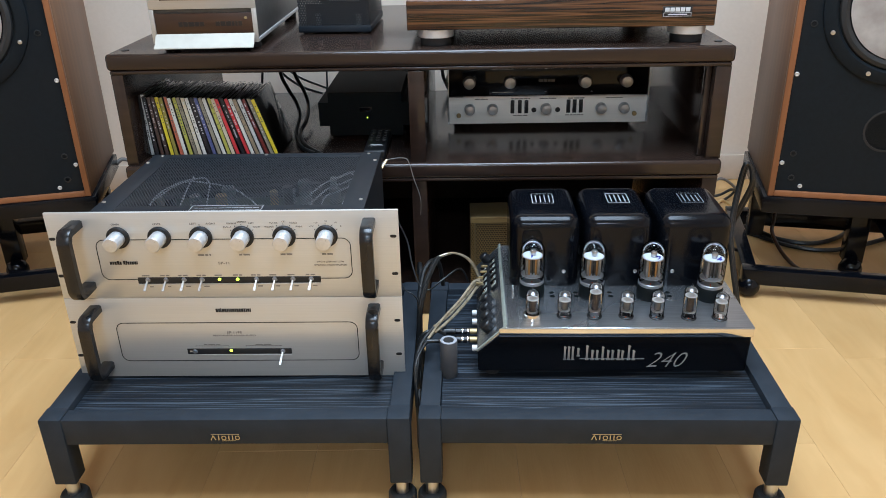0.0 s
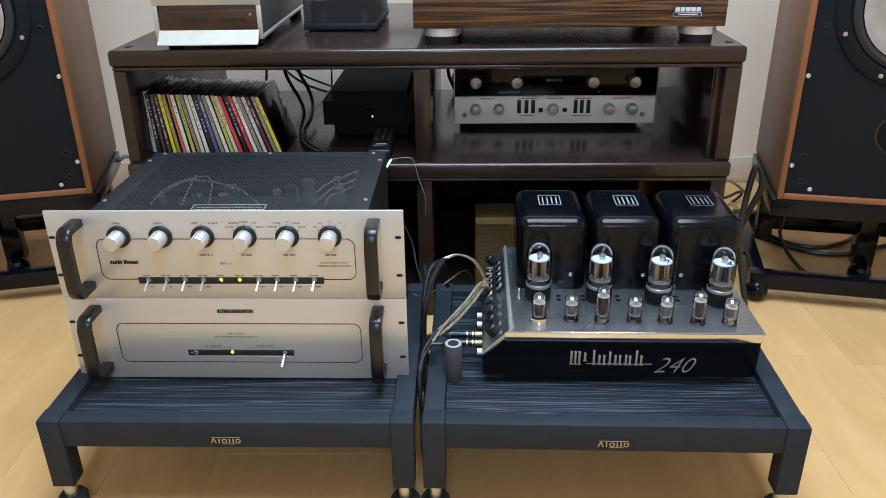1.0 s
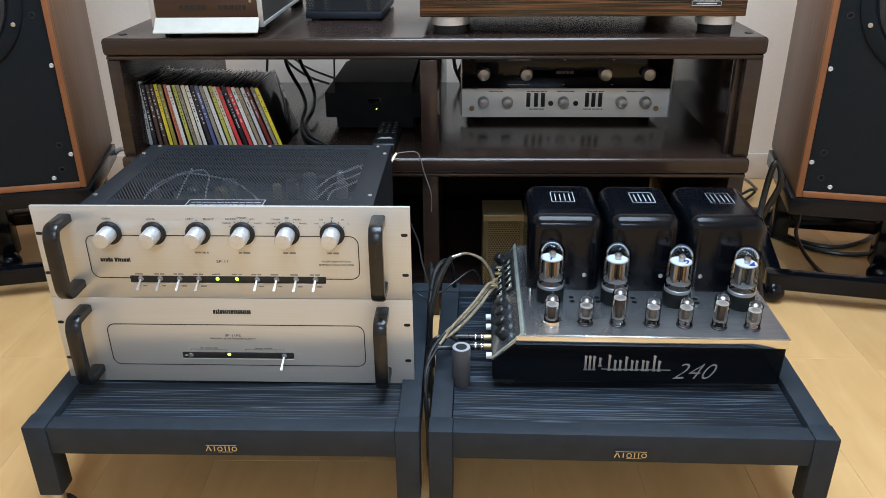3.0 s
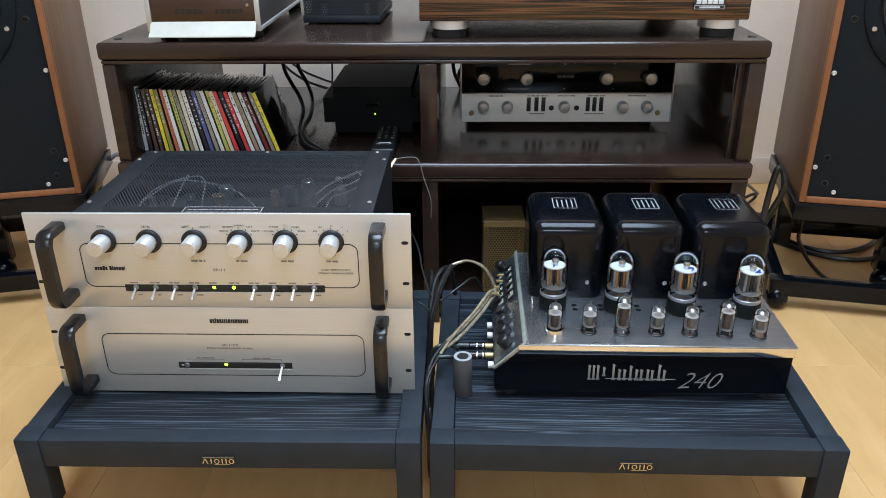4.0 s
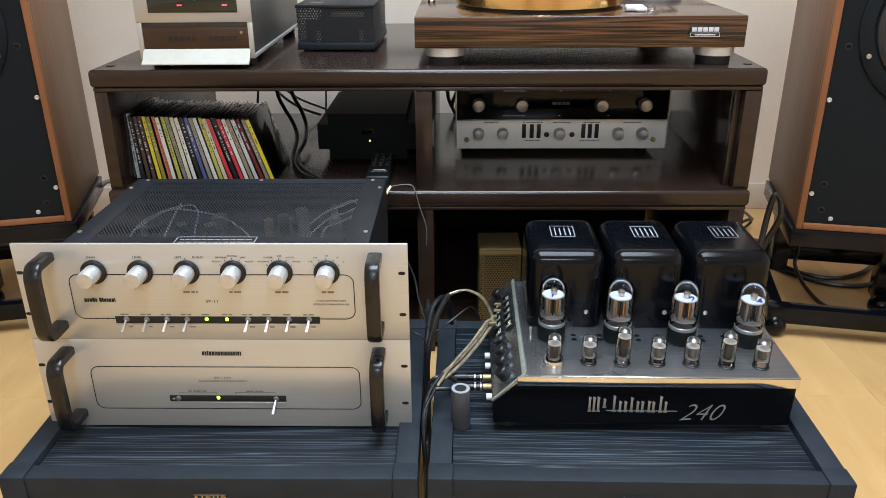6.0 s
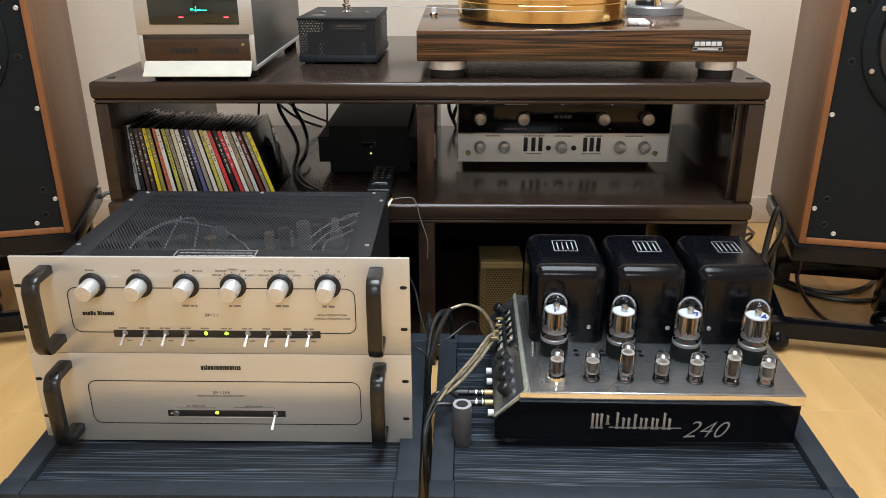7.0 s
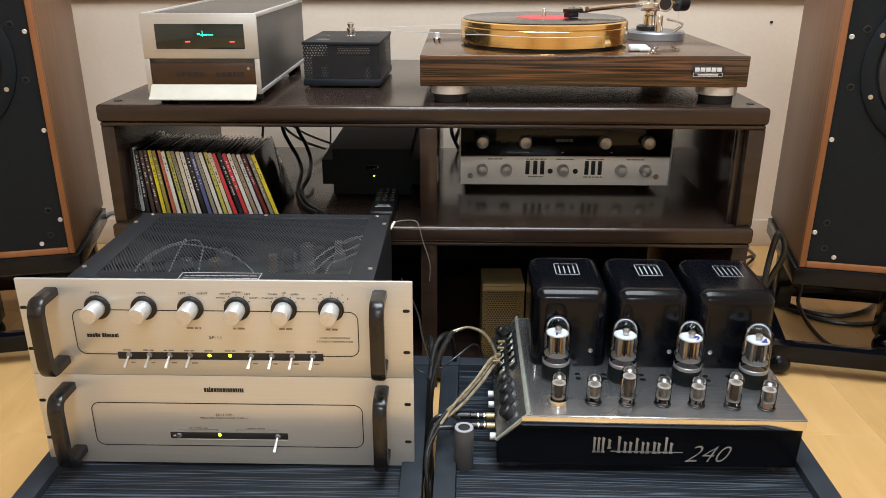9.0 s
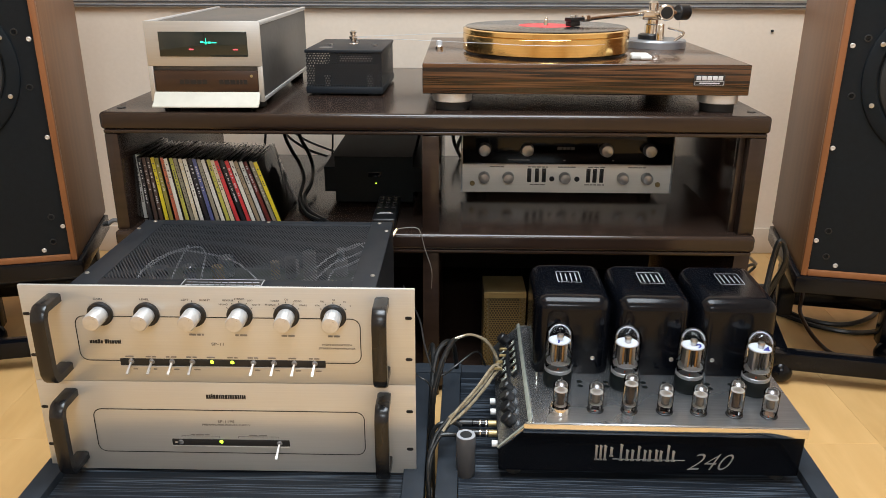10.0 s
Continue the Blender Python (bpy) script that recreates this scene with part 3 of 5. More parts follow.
def preamplifier():
    z0, z1 = 0.2865, 0.418
    t = thing("preamplifier", (-0.2413, 0.15, z0), "champagne silver tube preamplifier with six knobs and a black vented case", "preamplifier")
    p = rack_panel(t, z0, z1, (0.3795, 0.3225))
    y = -0.0002
    part("printed_frame", outline_xz(-0.4195, -0.0665, 0.3155, 0.378, 0.012, -0.0004, 0.0012), M_INK, p)
    words = (("GAIN",), ("LEVEL",), ("LEFT", "RIGHT"), ("REVERSE", "STEREO", "LEFT", "MONO", "RIGHT"), ("TUNER", "CD", "VIDEO", "PHONO", "SPARE"), ("100", "30", "10", "47K", "5"))
    for k, x in enumerate((-0.3855, -0.3282, -0.271, -0.2138, -0.1565, -0.0992)):
        kz = 0.381
        knob = part("knob", lathe([(0.0108, 0), (0.0106, 0.0225), (0.0097, 0.024), (0.0088, 0.0242)], (x, -0.004, kz), "y", 40), M_ALUK, p, "turned aluminium knob")
        part("knob_skirt", lathe([(0.0158, 0), (0.0158, 0.003), (0.0145, 0.0042)], (x, 0.0002, kz), "y", 40), M_BLACK, knob, "black knob skirt")
        part("pointer_dot", rod(0.0009, 0.0004, (x + 0.004, -0.0281, kz + 0.005), "y", 8), M_STEEL, knob)
        ws = words[k]
        if len(ws) == 1:
            front_text(ws[0], 0.0037, x - 0.001, y, 0.4005, "writing", M_GREYINK, p, squeeze=1.25)
        elif len(ws) == 2:
            front_text(ws[0], 0.0037, x - 0.0085, y, 0.4005, "writing", M_GREYINK, p, squeeze=1.25)
            front_text(ws[1], 0.0037, x + 0.016, y, 0.4005, "writing", M_GREYINK, p, squeeze=1.25)
        else:
            for w, dx, dz in zip(ws, (-0.014, 0.0, 0.013, -0.02, 0.02), (0.0205, 0.0225, 0.0205, 0.015, 0.015)):
                front_text(w, 0.003, x + dx + 0.001, y, kz + dz - 0.001, "writing", M_GREYINK, p, squeeze=1.2)
        if k > 1:
            bm = bmesh.new()
            for a in (0,) if k == 2 else (-58, -30, 0, 30, 58):
                s, c = math.sin(radians(a)), math.cos(radians(a))
                own = box(-0.0004, 0.0004, -0.0004, 0, 0.0168, 0.0188)
                own.transform(Matrix.Translation((x, 0, kz)) @ Matrix.Rotation(radians(a), 4, "Y"))
                joined(bm, own)
            part("tick_marks", bm, M_INK, p)
            part("writing", bars(x - 0.008, x + 0.01, 0.3535, 0.0024, y, 40 + k), M_PALEINK, p)
    part("emblem", brand_bars(-0.4045, -0.3655, 0.342, 0.0045, y, 5), M_INK, p, "dark maker's lettering drawn as plain shapes")
    front_text("SP-11", 0.0055, -0.2445, y, 0.3405, "writing", M_GREYINK, p, squeeze=1.35)
    front_text("HIGH DEFINITION", 0.0034, -0.0965, y, 0.3415, "writing", M_GREYINK, p, squeeze=1.35)
    front_text("STEREO PREAMPLIFIER", 0.0034, -0.0965, y, 0.3365, "writing", M_GREYINK, p, squeeze=1.35)
    inset = slot_bar(p, -0.3705, -0.1115, 0.3143, 0.0108)
    for k in range(10):
        x = -0.3558 + k * 0.0256
        part("writing", bars(x - 0.007, x + 0.006, 0.322, 0.0018, y, 70 + k), M_PALEINK, p)
        if k in (4, 5):
            part("indicator_lamp", lathe([(0.0028, 0), (0.0028, 0.002), (0.0015, 0.0036), (0, 0.004)], (x - 0.001, 0.0018, 0.3155), "y", 14), M_GREEN, inset, "lit green indicator lamp")
        else:
            toggle(inset, x, 0.3152, 0.0172, M_LEVER if k not in (0, 1, 3) else M_ALUK)
            part("writing", bars(x + 0.001, x + 0.009, 0.3045, 0.0016, y, 90 + k), M_PALEINK, p)
    # vented case
    xa, xb, ya, yb, zt = -0.4325, -0.0495, 0.0047, 0.286, 0.4085
    case = part("case", box(xa, xb, ya, yb, z0 + 0.004, 0.33, 0.001), M_CHASSIS, t, "black painted steel case")
    for bx in ((xa, xa + 0.002, ya, yb), (xb - 0.002, xb, ya, yb), (xa + 0.002, xb - 0.002, yb - 0.002, yb)):
        part("case_wall", box(*bx, 0.3302, zt - 0.0012), M_CHASSIS, case)
    lid = part("lid_frame", box(xa, xa + 0.032, ya, yb, zt - 0.001, zt, 0.0004), M_CHASSIS, t, "black lid with rolled edges")
    part("lid_edge", box(xb - 0.032, xb, ya, yb, zt - 0.001, zt, 0.0004), M_CHASSIS, lid)
    part("lid_edge", box(xa + 0.032, xb - 0.032, ya, ya + 0.042, zt - 0.001, zt, 0.0004), M_CHASSIS, lid)
    part("lid_edge", box(xa + 0.032, xb - 0.032, yb - 0.022, yb, zt - 0.001, zt, 0.0004), M_CHASSIS, lid)
    g = bmesh.new()
    g.faces.new([g.verts.new(v) for v in ((xa + 0.03, ya + 0.04, zt - 0.0006), (xb - 0.03, ya + 0.04, zt - 0.0006), (xb - 0.03, yb - 0.02, zt - 0.0006), (xa + 0.03, yb - 0.02, zt - 0.0006))])
    part("lid_grille", g, M_LID, lid, "finely perforated black grille")
    for x, yy in ((xa + 0.006, 0.064), (xb - 0.008, 0.065), (xa + 0.004, 0.243), (xb - 0.006, 0.243), (xa + 0.016, 0.279), ((xa + xb) / 2, 0.279), (xb - 0.02, 0.279)):
        part("lid_screw", lathe([(0.0032, 0), (0.0028, 0.0012), (0.001, 0.0018)], (x, yy, zt), seg=12), M_STEEL, lid)
    tag = part("info_plate", box(-0.293, -0.191, 0.0075, 0.046, zt + 0.0001, zt + 0.0006, 0.0002), M_BLACK, lid)
    bm = bmesh.new()
    for a, b, c, d in ((-0.2925, -0.1915, 0.0443, 0.0455), (-0.2925, -0.1915, 0.008, 0.0088), (-0.2925, -0.2914, 0.008, 0.0455), (-0.1926, -0.1915, 0.008, 0.0455)):
        box(a, b, c, d, zt + 0.0006, zt + 0.0009, bm=bm)
    rng = random.Random(8)
    for r in range(3):
        x = -0.287
        while x < -0.2:
            w = rng.uniform(0.004, 0.012)
            box(x, x + w, 0.018 + r * 0.0085, 0.0198 + r * 0.0085, zt + 0.0006, zt + 0.0008, bm=bm)
            x += w + 0.0015
    part("plate_print", bm, M_GREYRING, tag)
    # what glints through the grille
    part("circuit_board", box(xa + 0.01, xb - 0.01, 0.02, 0.27, 0.3302, 0.334), M_PCB, t, "dark circuit board")
    rng = random.Random(3)
    for k in range(26):
        x, yy, r = rng.uniform(xa + 0.03, xb - 0.03), rng.uniform(0.04, 0.25), rng.uniform(0.005, 0.012)
        part("capacitor", rod(r, rng.uniform(0.02, 0.05), (x, yy, 0.334), seg=14), rng.choice((M_BRASS, M_BLACK, M_GREYCABLE, M_STEEL, M_CHASSIS)), t)
    for pts in (((-0.375, 0.045, 0.37), (-0.368, 0.1, 0.396), (-0.35, 0.15, 0.401), (-0.318, 0.175, 0.401), (-0.3, 0.15, 0.4), (-0.29, 0.105, 0.395), (-0.285, 0.06, 0.37)),
                ((-0.345, 0.205, 0.385), (-0.335, 0.185, 0.4), (-0.33, 0.15, 0.401), (-0.325, 0.1, 0.396), (-0.33, 0.05, 0.37)),
                ((-0.385, 0.13, 0.38), (-0.345, 0.155, 0.4), (-0.3, 0.15, 0.401), (-0.25, 0.12, 0.4), (-0.21, 0.075, 0.393), (-0.18, 0.06, 0.37)),
                ((-0.15, 0.115, 0.385), (-0.125, 0.15, 0.398), (-0.1, 0.175, 0.401), (-0.08, 0.2, 0.401), (-0.072, 0.225, 0.385)),
                ((-0.14, 0.09, 0.385), (-0.115, 0.125, 0.399), (-0.09, 0.15, 0.401), (-0.074, 0.19, 0.4), (-0.08, 0.225, 0.388)),
                ((-0.12, 0.05, 0.37), (-0.115, 0.09, 0.397), (-0.095, 0.11, 0.401), (-0.078, 0.15, 0.4), (-0.09, 0.2, 0.399), (-0.115, 0.215, 0.385)),
                ((-0.1, 0.055, 0.37), (-0.083, 0.085, 0.397), (-0.076, 0.12, 0.4), (-0.085, 0.165, 0.385))):
        part("inner_wire", cord([(px, py, pz + 0.004) for px, py, pz in pts], 0.0012), M_GREYRING, t, "pale inner wire")
    return t


def power_supply():
    z0, z1 = 0.1535, 0.286
    t = thing("preamplifier_power_supply", (-0.2413, 0.15, 0.1495), "champagne silver power supply unit carrying the preamplifier", "power supply")
    p = rack_panel(t, z0, z1, (0.2475, 0.191))
    y = -0.0002
    part("printed_frame", outline_xz(-0.4165, -0.0655, 0.1805, 0.246, 0.012, -0.0004, 0.0012), M_INK, p)
    part("emblem", brand_bars(-0.267, -0.2165, 0.2655, 0.0058, y, 6), M_INK, p, "dark maker's lettering drawn as plain shapes")
    front_text("SP-11PS", 0.005, -0.245, y, 0.2285, "writing", M_GREYINK, p, squeeze=1.35)
    front_text("PREAMPLIFIER POWER SUPPLY", 0.0036, -0.245, y, 0.2235, "writing", M_GREYINK, p, squeeze=1.3)
    inset = slot_bar(p, -0.3185, -0.164, 0.1968, 0.0105)
    toggle(inset, -0.3065, 0.197, 0.013, M_STEEL, down=False)
    toggle(inset, -0.1775, 0.197, 0.021, M_LEVER)
    part("indicator_lamp", lathe([(0.0028, 0), (0.0028, 0.002), (0.0015, 0.0036), (0, 0.004)], (-0.2535, 0.0018, 0.1982), "y", 14), M_GREEN, inset, "lit green indicator lamp")
    for a, b, s in ((-0.305, -0.2555, 1), (-0.231, -0.178, 2)):
        bm = box(a, b, -0.0003, 0.0, 0.2062, 0.2066)
        for x in (a, b - 0.0005):
            box(x, x + 0.0005, -0.0003, 0.0, 0.2042, 0.2066, bm=bm)
        part("bracket_print", bm, M_GREYINK, p)
        part("writing", bars((a + b) / 2 - 0.012, (a + b) / 2 + 0.012, 0.2085, 0.0016, y, s), M_PALEINK, p)
    part("case", box(-0.4325, -0.0495, 0.0047, 0.286, z0 + 0.004, z1 - 0.001, 0.001), M_CHASSIS, t, "black painted steel case")
    for x in (-0.41, -0.072):
        for yy in (0.03, 0.26):
            part("foot", rod(0.01, 0.0088, (x, yy, 0.1494), seg=16), M_RUBBER, t)
    return t


SWING = askew(0, 0, -1.05, wide=1.006)
power_supply()
preamplifier()


# ---- tube power amplifier ----
AX, AY, DZ = 0.109, -0.012, 0.2365


def mica_disc(r, at):
    """A thin spacer with a toothed rim."""
    bm = bmesh.new()
    rings = [[bm.verts.new((at[0] + q * math.cos(2 * math.pi * k / 48), at[1] + q * math.sin(2 * math.pi * k / 48), at[2] + h))
              for k in range(48) for q in (r if k % 2 else r * 0.95,)] for h in (0.0, 0.001)]
    bm.faces.new(list(reversed(rings[0])))
    bm.faces.new(rings[1])
    for k in range(48):
        q = (k + 1) % 48
        bm.faces.new((rings[0][k], rings[0][q], rings[1][q], rings[1][k]))
    return bm


def power_tube(x, y, mark):
    t = thing("power_tube", (x, y, DZ), "glass power tube with silvered top and black base", "vacuum tube", "power tubes on the amplifier")
    part("base", lathe([(0.0192, 0), (0.0197, 0.002), (0.0197, 0.019), (0.0178, 0.0215)], (x, y, DZ), seg=32), M_MATTBLK, t, "black base")
    part("base_ring", lathe([(0.0186, 0.0216), (0.0189, 0.026), (0.0178, 0.027)], (x, y, DZ), seg=32), M_GREYMETAL, t, "metal base ring")
    prof = [(0.0178, 0.0271), (0.0182, 0.031), (0.0192, 0.036), (0.0192, 0.071)]
    for a in range(10, 91, 10):
        prof.append((0.0192 * math.cos(radians(a)) ** 0.9, 0.071 + 0.0205 * math.sin(radians(a))))
    prof[-1] = (0.0, prof[-1][1])
    part("bulb", lathe(prof, (x, y, DZ), seg=32), M_GLASS, t, "clear glass bulb")
    getter = part("getter", mica_disc(0.0158, (x, y, DZ + 0.0655)), M_GETTER, t, "bluish white toothed top disc")
    part("getter_cup", lathe([(0.0036, 0.0001), (0.005, 0.0065), (0.0042, 0.0085), (0.002, 0.009)], (x + 0.001, y, DZ + 0.0667), seg=14), M_STEEL, getter)
    part("mica", mica_disc(0.0172, (x, y, DZ + 0.0345)), M_GETTER, t)
    dull = mark == "4"
    for dx in (-0.0088, 0.0088):
        part("anode", box(x + dx - 0.002, x + dx + 0.002, y - 0.0088, y + 0.0095, DZ + 0.0359, DZ + 0.0652, 0.0012), M_GREYMETAL if dull else M_ANODE, t, "grey anode plate")
    part("anode_fin", box(x - 0.0074, x + 0.0074, y + 0.0005, y + 0.0025, DZ + 0.0359, DZ + 0.0652, 0.0005), M_GREYMETAL if dull else M_PLATE, t, "dark anode plate")
    for dx in (-0.0052, 0.0, 0.0052):
        part("grid", rod(0.0017 if dx else 0.0011, 0.0292, (x + dx, y - 0.0045, DZ + 0.0359), seg=8), (M_GREYSIDE if dull else M_COPPER) if dx else M_INK, t, "grey grid" if dull else "copper-coloured grid")
    part("heater", rod(0.0008, 0.002, (x, y - 0.002, DZ + 0.031), seg=8), M_HEAT, t, "faint red heater glow")
    if mark:
        own = Matrix.Translation((x + (-0.003 if mark == "1" else 0.0055), y - 0.0065, DZ + 0.0668)) @ Matrix.Rotation(radians(12), 4, "X")
        letters(mark, 0.0175, own, "writing", M_BLUEINK, t, depth=0.0002, shear=0.25, bold=0.0003)
    return t


def small_tube(x, y, h, amber, shell):
    t = thing("small_tube", (x, y, DZ), "small clear glass signal tube with a pointed tip" if not shell else "small glass tube in a low chrome socket ring", "vacuum tube", "signal tubes on the amplifier")
    r = 0.0102
    part("socket", lathe([(0.0112, 0), (0.0112, 0.0012), (0.0095, 0.0024)], (x, y, DZ), seg=24), M_BLACK, t, "black socket")
    if shell:
        part("shield_ring", lathe([(0.0135, 0), (0.0142, 0.004), (0.0128, 0.0095), (0.0118, 0.0095), (0.0118, 0.002)], (x, y, DZ), seg=24), M_CHROME, t, "chrome socket ring")
    prof = [(r - 0.001, 0.0026), (r, 0.005), (r, h - 0.009)]
    for a in range(15, 76, 15):
        prof.append((r * math.cos(radians(a)), h - 0.009 + 0.0065 * math.sin(radians(a))))
    prof += [(0.0018, h - 0.0022), (0.0012, h + 0.002), (0.0, h + 0.0042)]
    part("bulb", lathe(prof, (x, y, DZ), seg=24), M_GLASS, t, "clear glass bulb")
    part("anode", lathe([(0.0054, 0.012), (0.0054, h - 0.018)], (x, y, DZ), seg=10), M_DARKANODE if amber else M_PLATE, t, "brown anode" if amber else "grey anode")
    part("mica", rod(0.0088, 0.0007, (x, y, DZ + h - 0.0165), seg=16), M_MICA, t)
    part("mica", rod(0.0088, 0.0007, (x, y, DZ + 0.0105), seg=16), M_MICA, t)
    part("getter", lathe([(0.0072, h - 0.0078), (0.005, h - 0.0055), (0.002, h - 0.0042)], (x, y, DZ), seg=18), M_GETTERS, t, "silvery getter flash")
    part("heater", rod(0.0008, 0.002, (x, y, DZ + 0.006), seg=8), M_HEAT, t, "faint red heater glow")
    return t


def tube_amplifier():
    t = thing("tube_amplifier", (0.31, 0.12, 0.1495), "black and chrome tube power amplifier with three black transformers", "amplifier")
    x0, x1, xs, y0, y1 = AX, 0.5005, 0.1515, AY, 0.272
    # lower body with the slanted left end
    own = bmesh.new()
    prof = [(x0, 0.163), (x1, 0.163), (x1 + 0.002, 0.2215), (xs - 0.0145, 0.2215), (x0 - 0.001, 0.196)]
    a = [own.verts.new((px, y0, pz)) for px, pz in prof]
    b = [own.verts.new((px, y1, pz)) for px, pz in prof]
    own.faces.new(a)
    own.faces.new(list(reversed(b)))
    for k in range(5):
        own.faces.new((a[k], b[k], b[(k + 1) % 5], a[(k + 1) % 5]))
    bmesh.ops.recalc_face_normals(own, faces=own.faces[:])
    bmesh.ops.bevel(own, geom=own.edges[:], offset=0.0012, segments=2, affect="EDGES")
    body = part("body", own, M_GLOSSBLK, t, "gloss black lower chassis")
    own = bmesh.new()
    prof = [(xs - 0.0142, 0.2218), (x1 + 0.0035, 0.2218), (x1 + 0.0055, DZ), (xs, DZ)]
    a = [own.verts.new((px, y0 - 0.001, pz)) for px, pz in prof]
    b = [own.verts.new((px, y1 + 0.001, pz)) for px, pz in prof]
    own.faces.new(a)
    own.faces.new(list(reversed(b)))
    for k in range(4):
        own.faces.new((a[k], b[k], b[(k + 1) % 4], a[(k + 1) % 4]))
    bmesh.ops.recalc_face_normals(own, faces=own.faces[:])
    bmesh.ops.bevel(own, geom=own.edges[:], offset=0.0015, segments=3, affect="EDGES")
    deck = part("deck", own, M_DECK, t, "worn chromed steel deck")
    part("deck_edge", box(xs - 0.012, x1 + 0.0035, y0 - 0.0032, y0 - 0.0012, 0.2222, DZ - 0.0008, 0.0006), M_CHROME, deck, "polished front edge")
    # slanted terminal panel
    d = Vector((xs - x0, 0, DZ - 0.195))
    d.normalize()
    n = Vector((-d.z, 0, d.x))
    base = Vector((x0 - 0.0005, 0, 0.1955))
    L = (Vector((xs, 0, DZ)) - base).length

    def on(u, y, h=0.0):
        p = base + d * u + n * h
        return Vector((p.x, y, p.z))

    turn = Matrix((d, Vector((0, 1, 0)), n)).transposed().to_4x4()

    def slab(u0, u1, ya, yb, h0, h1, bev=0.0):
        bm = box(u0, u1, ya, yb, h0, h1, bev)
        bm.transform(Matrix.Translation(base) @ turn)
        return bm

    pan = part("terminal_panel", slab(0, L, y0, y1, -0.002, 0.0012, 0.0006), M_DECK, t, "slanted chromed terminal panel")
    part("panel_rim", slab(0, L, y0 - 0.0012, y0 + 0.003, 0.0012, 0.0035, 0.0006), M_RIM, pan, "pale edge")
    part("panel_rim", slab(L - 0.0045, L + 0.0015, y0 + 0.0032, y1, 0.0012, 0.004, 0.0006), M_RIM, pan, "pale edge")
    for yy in (0.02, 0.048, 0.076, 0.104):
        part("level_knob", rod(0.0096, 0.014, on(0.027, yy, 0.0012), seg=22, chamfer=0.002, turn=turn), M_BLACK, pan, "black fluted knob")
    part("fuse_cap", rod(0.0085, 0.016, on(0.03, 0.248, 0.0012), seg=20, chamfer=0.002, turn=turn), M_BLACK, pan, "black fuse cap")
    for row in range(2):
        strip = part("terminal_strip", slab(0.016 + row * 0.02, 0.03 + row * 0.02, 0.128, 0.228, 0.0012, 0.0055, 0.0008), M_BLACK, pan, "black barrier strip")
        for k in range(5):
            yy = 0.138 + k * 0.02
            plate = part("terminal_plate", slab(0.018 + row * 0.02, 0.028 + row * 0.02, yy - 0.0065, yy + 0.0065, 0.0055, 0.0068, 0.0004), M_RIM, strip, "bright terminal plate")
            part("terminal_screw", rod(0.004, 0.002, on(0.023 + row * 0.02, yy, 0.0068), seg=12, turn=turn), M_CHROME, plate)
            part("barrier", slab(0.016 + row * 0.02, 0.03 + row * 0.02, yy + 0.0085, yy + 0.0115, 0.0055, 0.0085, 0.0004), M_BLACK, strip)
    for k, yy in enumerate((0.012, 0.036, 0.06, 0.09, 0.118)):
        gold = k in (1, 2)
        m = AXIS["x"] @ Matrix.Rotation(radians(180), 4, "X")
        jack = part("input_jack", rod(0.0048, 0.012 if gold else 0.008, (x0 - 0.001, yy, 0.187), seg=16, turn=m), M_BRASS if gold else M_WHITE, body, "gold plug" if gold else "white plug")
        if gold:
            part("plug_sleeve", rod(0.0052, 0.022, (x0 - 0.013, yy, 0.187), seg=16, turn=m), M_HANDLE, jack, "black plug sleeve")
            for dx in (0.0145, 0.023):
                part("plug_band", rod(0.0055, 0.0022, (x0 - dx, yy, 0.187), seg=16, turn=m), M_CHROME, jack, "bright metal band")
            part("plug_boot", rod(0.0055, 0.02, (x0 - 0.035, yy, 0.187), seg=16, turn=m), M_BLACK, jack)
    # transformers
    for xa, xb, sx in ((0.1605, 0.269, 0.207), (0.2765, 0.381, 0.328), (0.391, 0.502, 0.445)):
        own = box(xa, xb, 0.117, 0.26, DZ, 0.3525)
        top = [e for e in own.edges if sum(v.co.z > 0.3 for v in e.verts) == 2]
        up = [e for e in own.edges if abs(e.verts[0].co.z - e.verts[1].co.z) > 0.05]
        bmesh.ops.bevel(own, geom=up + top, offset=0.019, segments=7, affect="EDGES", profile=0.5)
        tr = part("transformer", own, M_GLOSSBLK, t, "gloss black enamelled transformer can")
        lx, ly, w, h = sx + 0.008, 0.1985, 0.0175, 0.021
        bm = bmesh.new()
        loops = []
        for g in (0, 0.0009):
            pts = []
            for cx, cy, a0 in ((1, 1, 0), (-1, 1, 90), (-1, -1, 180), (1, -1, 270)):
                for k in range(4):
                    an = radians(a0 + 30 * k)
                    r = 0.003 - g
                    pts.append(bm.verts.new((lx + cx * (w - 0.003) + r * math.cos(an), ly + cy * (h - 0.003) + r * math.sin(an), 0.3529)))
            loops.append(pts)
        for k in range(16):
            bm.faces.new((loops[0][k], loops[0][(k + 1) % 16], loops[1][(k + 1) % 16], loops[1][k]))
        for k in range(4):
            cx = lx - 0.0108 + k * 0.0072
            q = ly - 0.0145
            while q < ly + 0.012:
                ln = 0.0018 + 0.0045 * noise.random()
                box(cx - 0.0007, cx + 0.0007, q, min(q + ln, ly + 0.0145), 0.3526, 0.353, bm=bm)
                q += ln + 0.0012
        part("data_print", bm, M_GREYRING if sx > 0.4 else M_WHITEINK, tr, "grey framed printed data" if sx > 0.4 else "white framed printed data")
        for x in (xa + 0.024, xb - 0.024):
            part("can_screw", lathe([(0.0032, 0), (0.0032, 0.0008), (0.002, 0.0016)], (x, 0.117, 0.262), "y", 12), M_STEEL, tr)
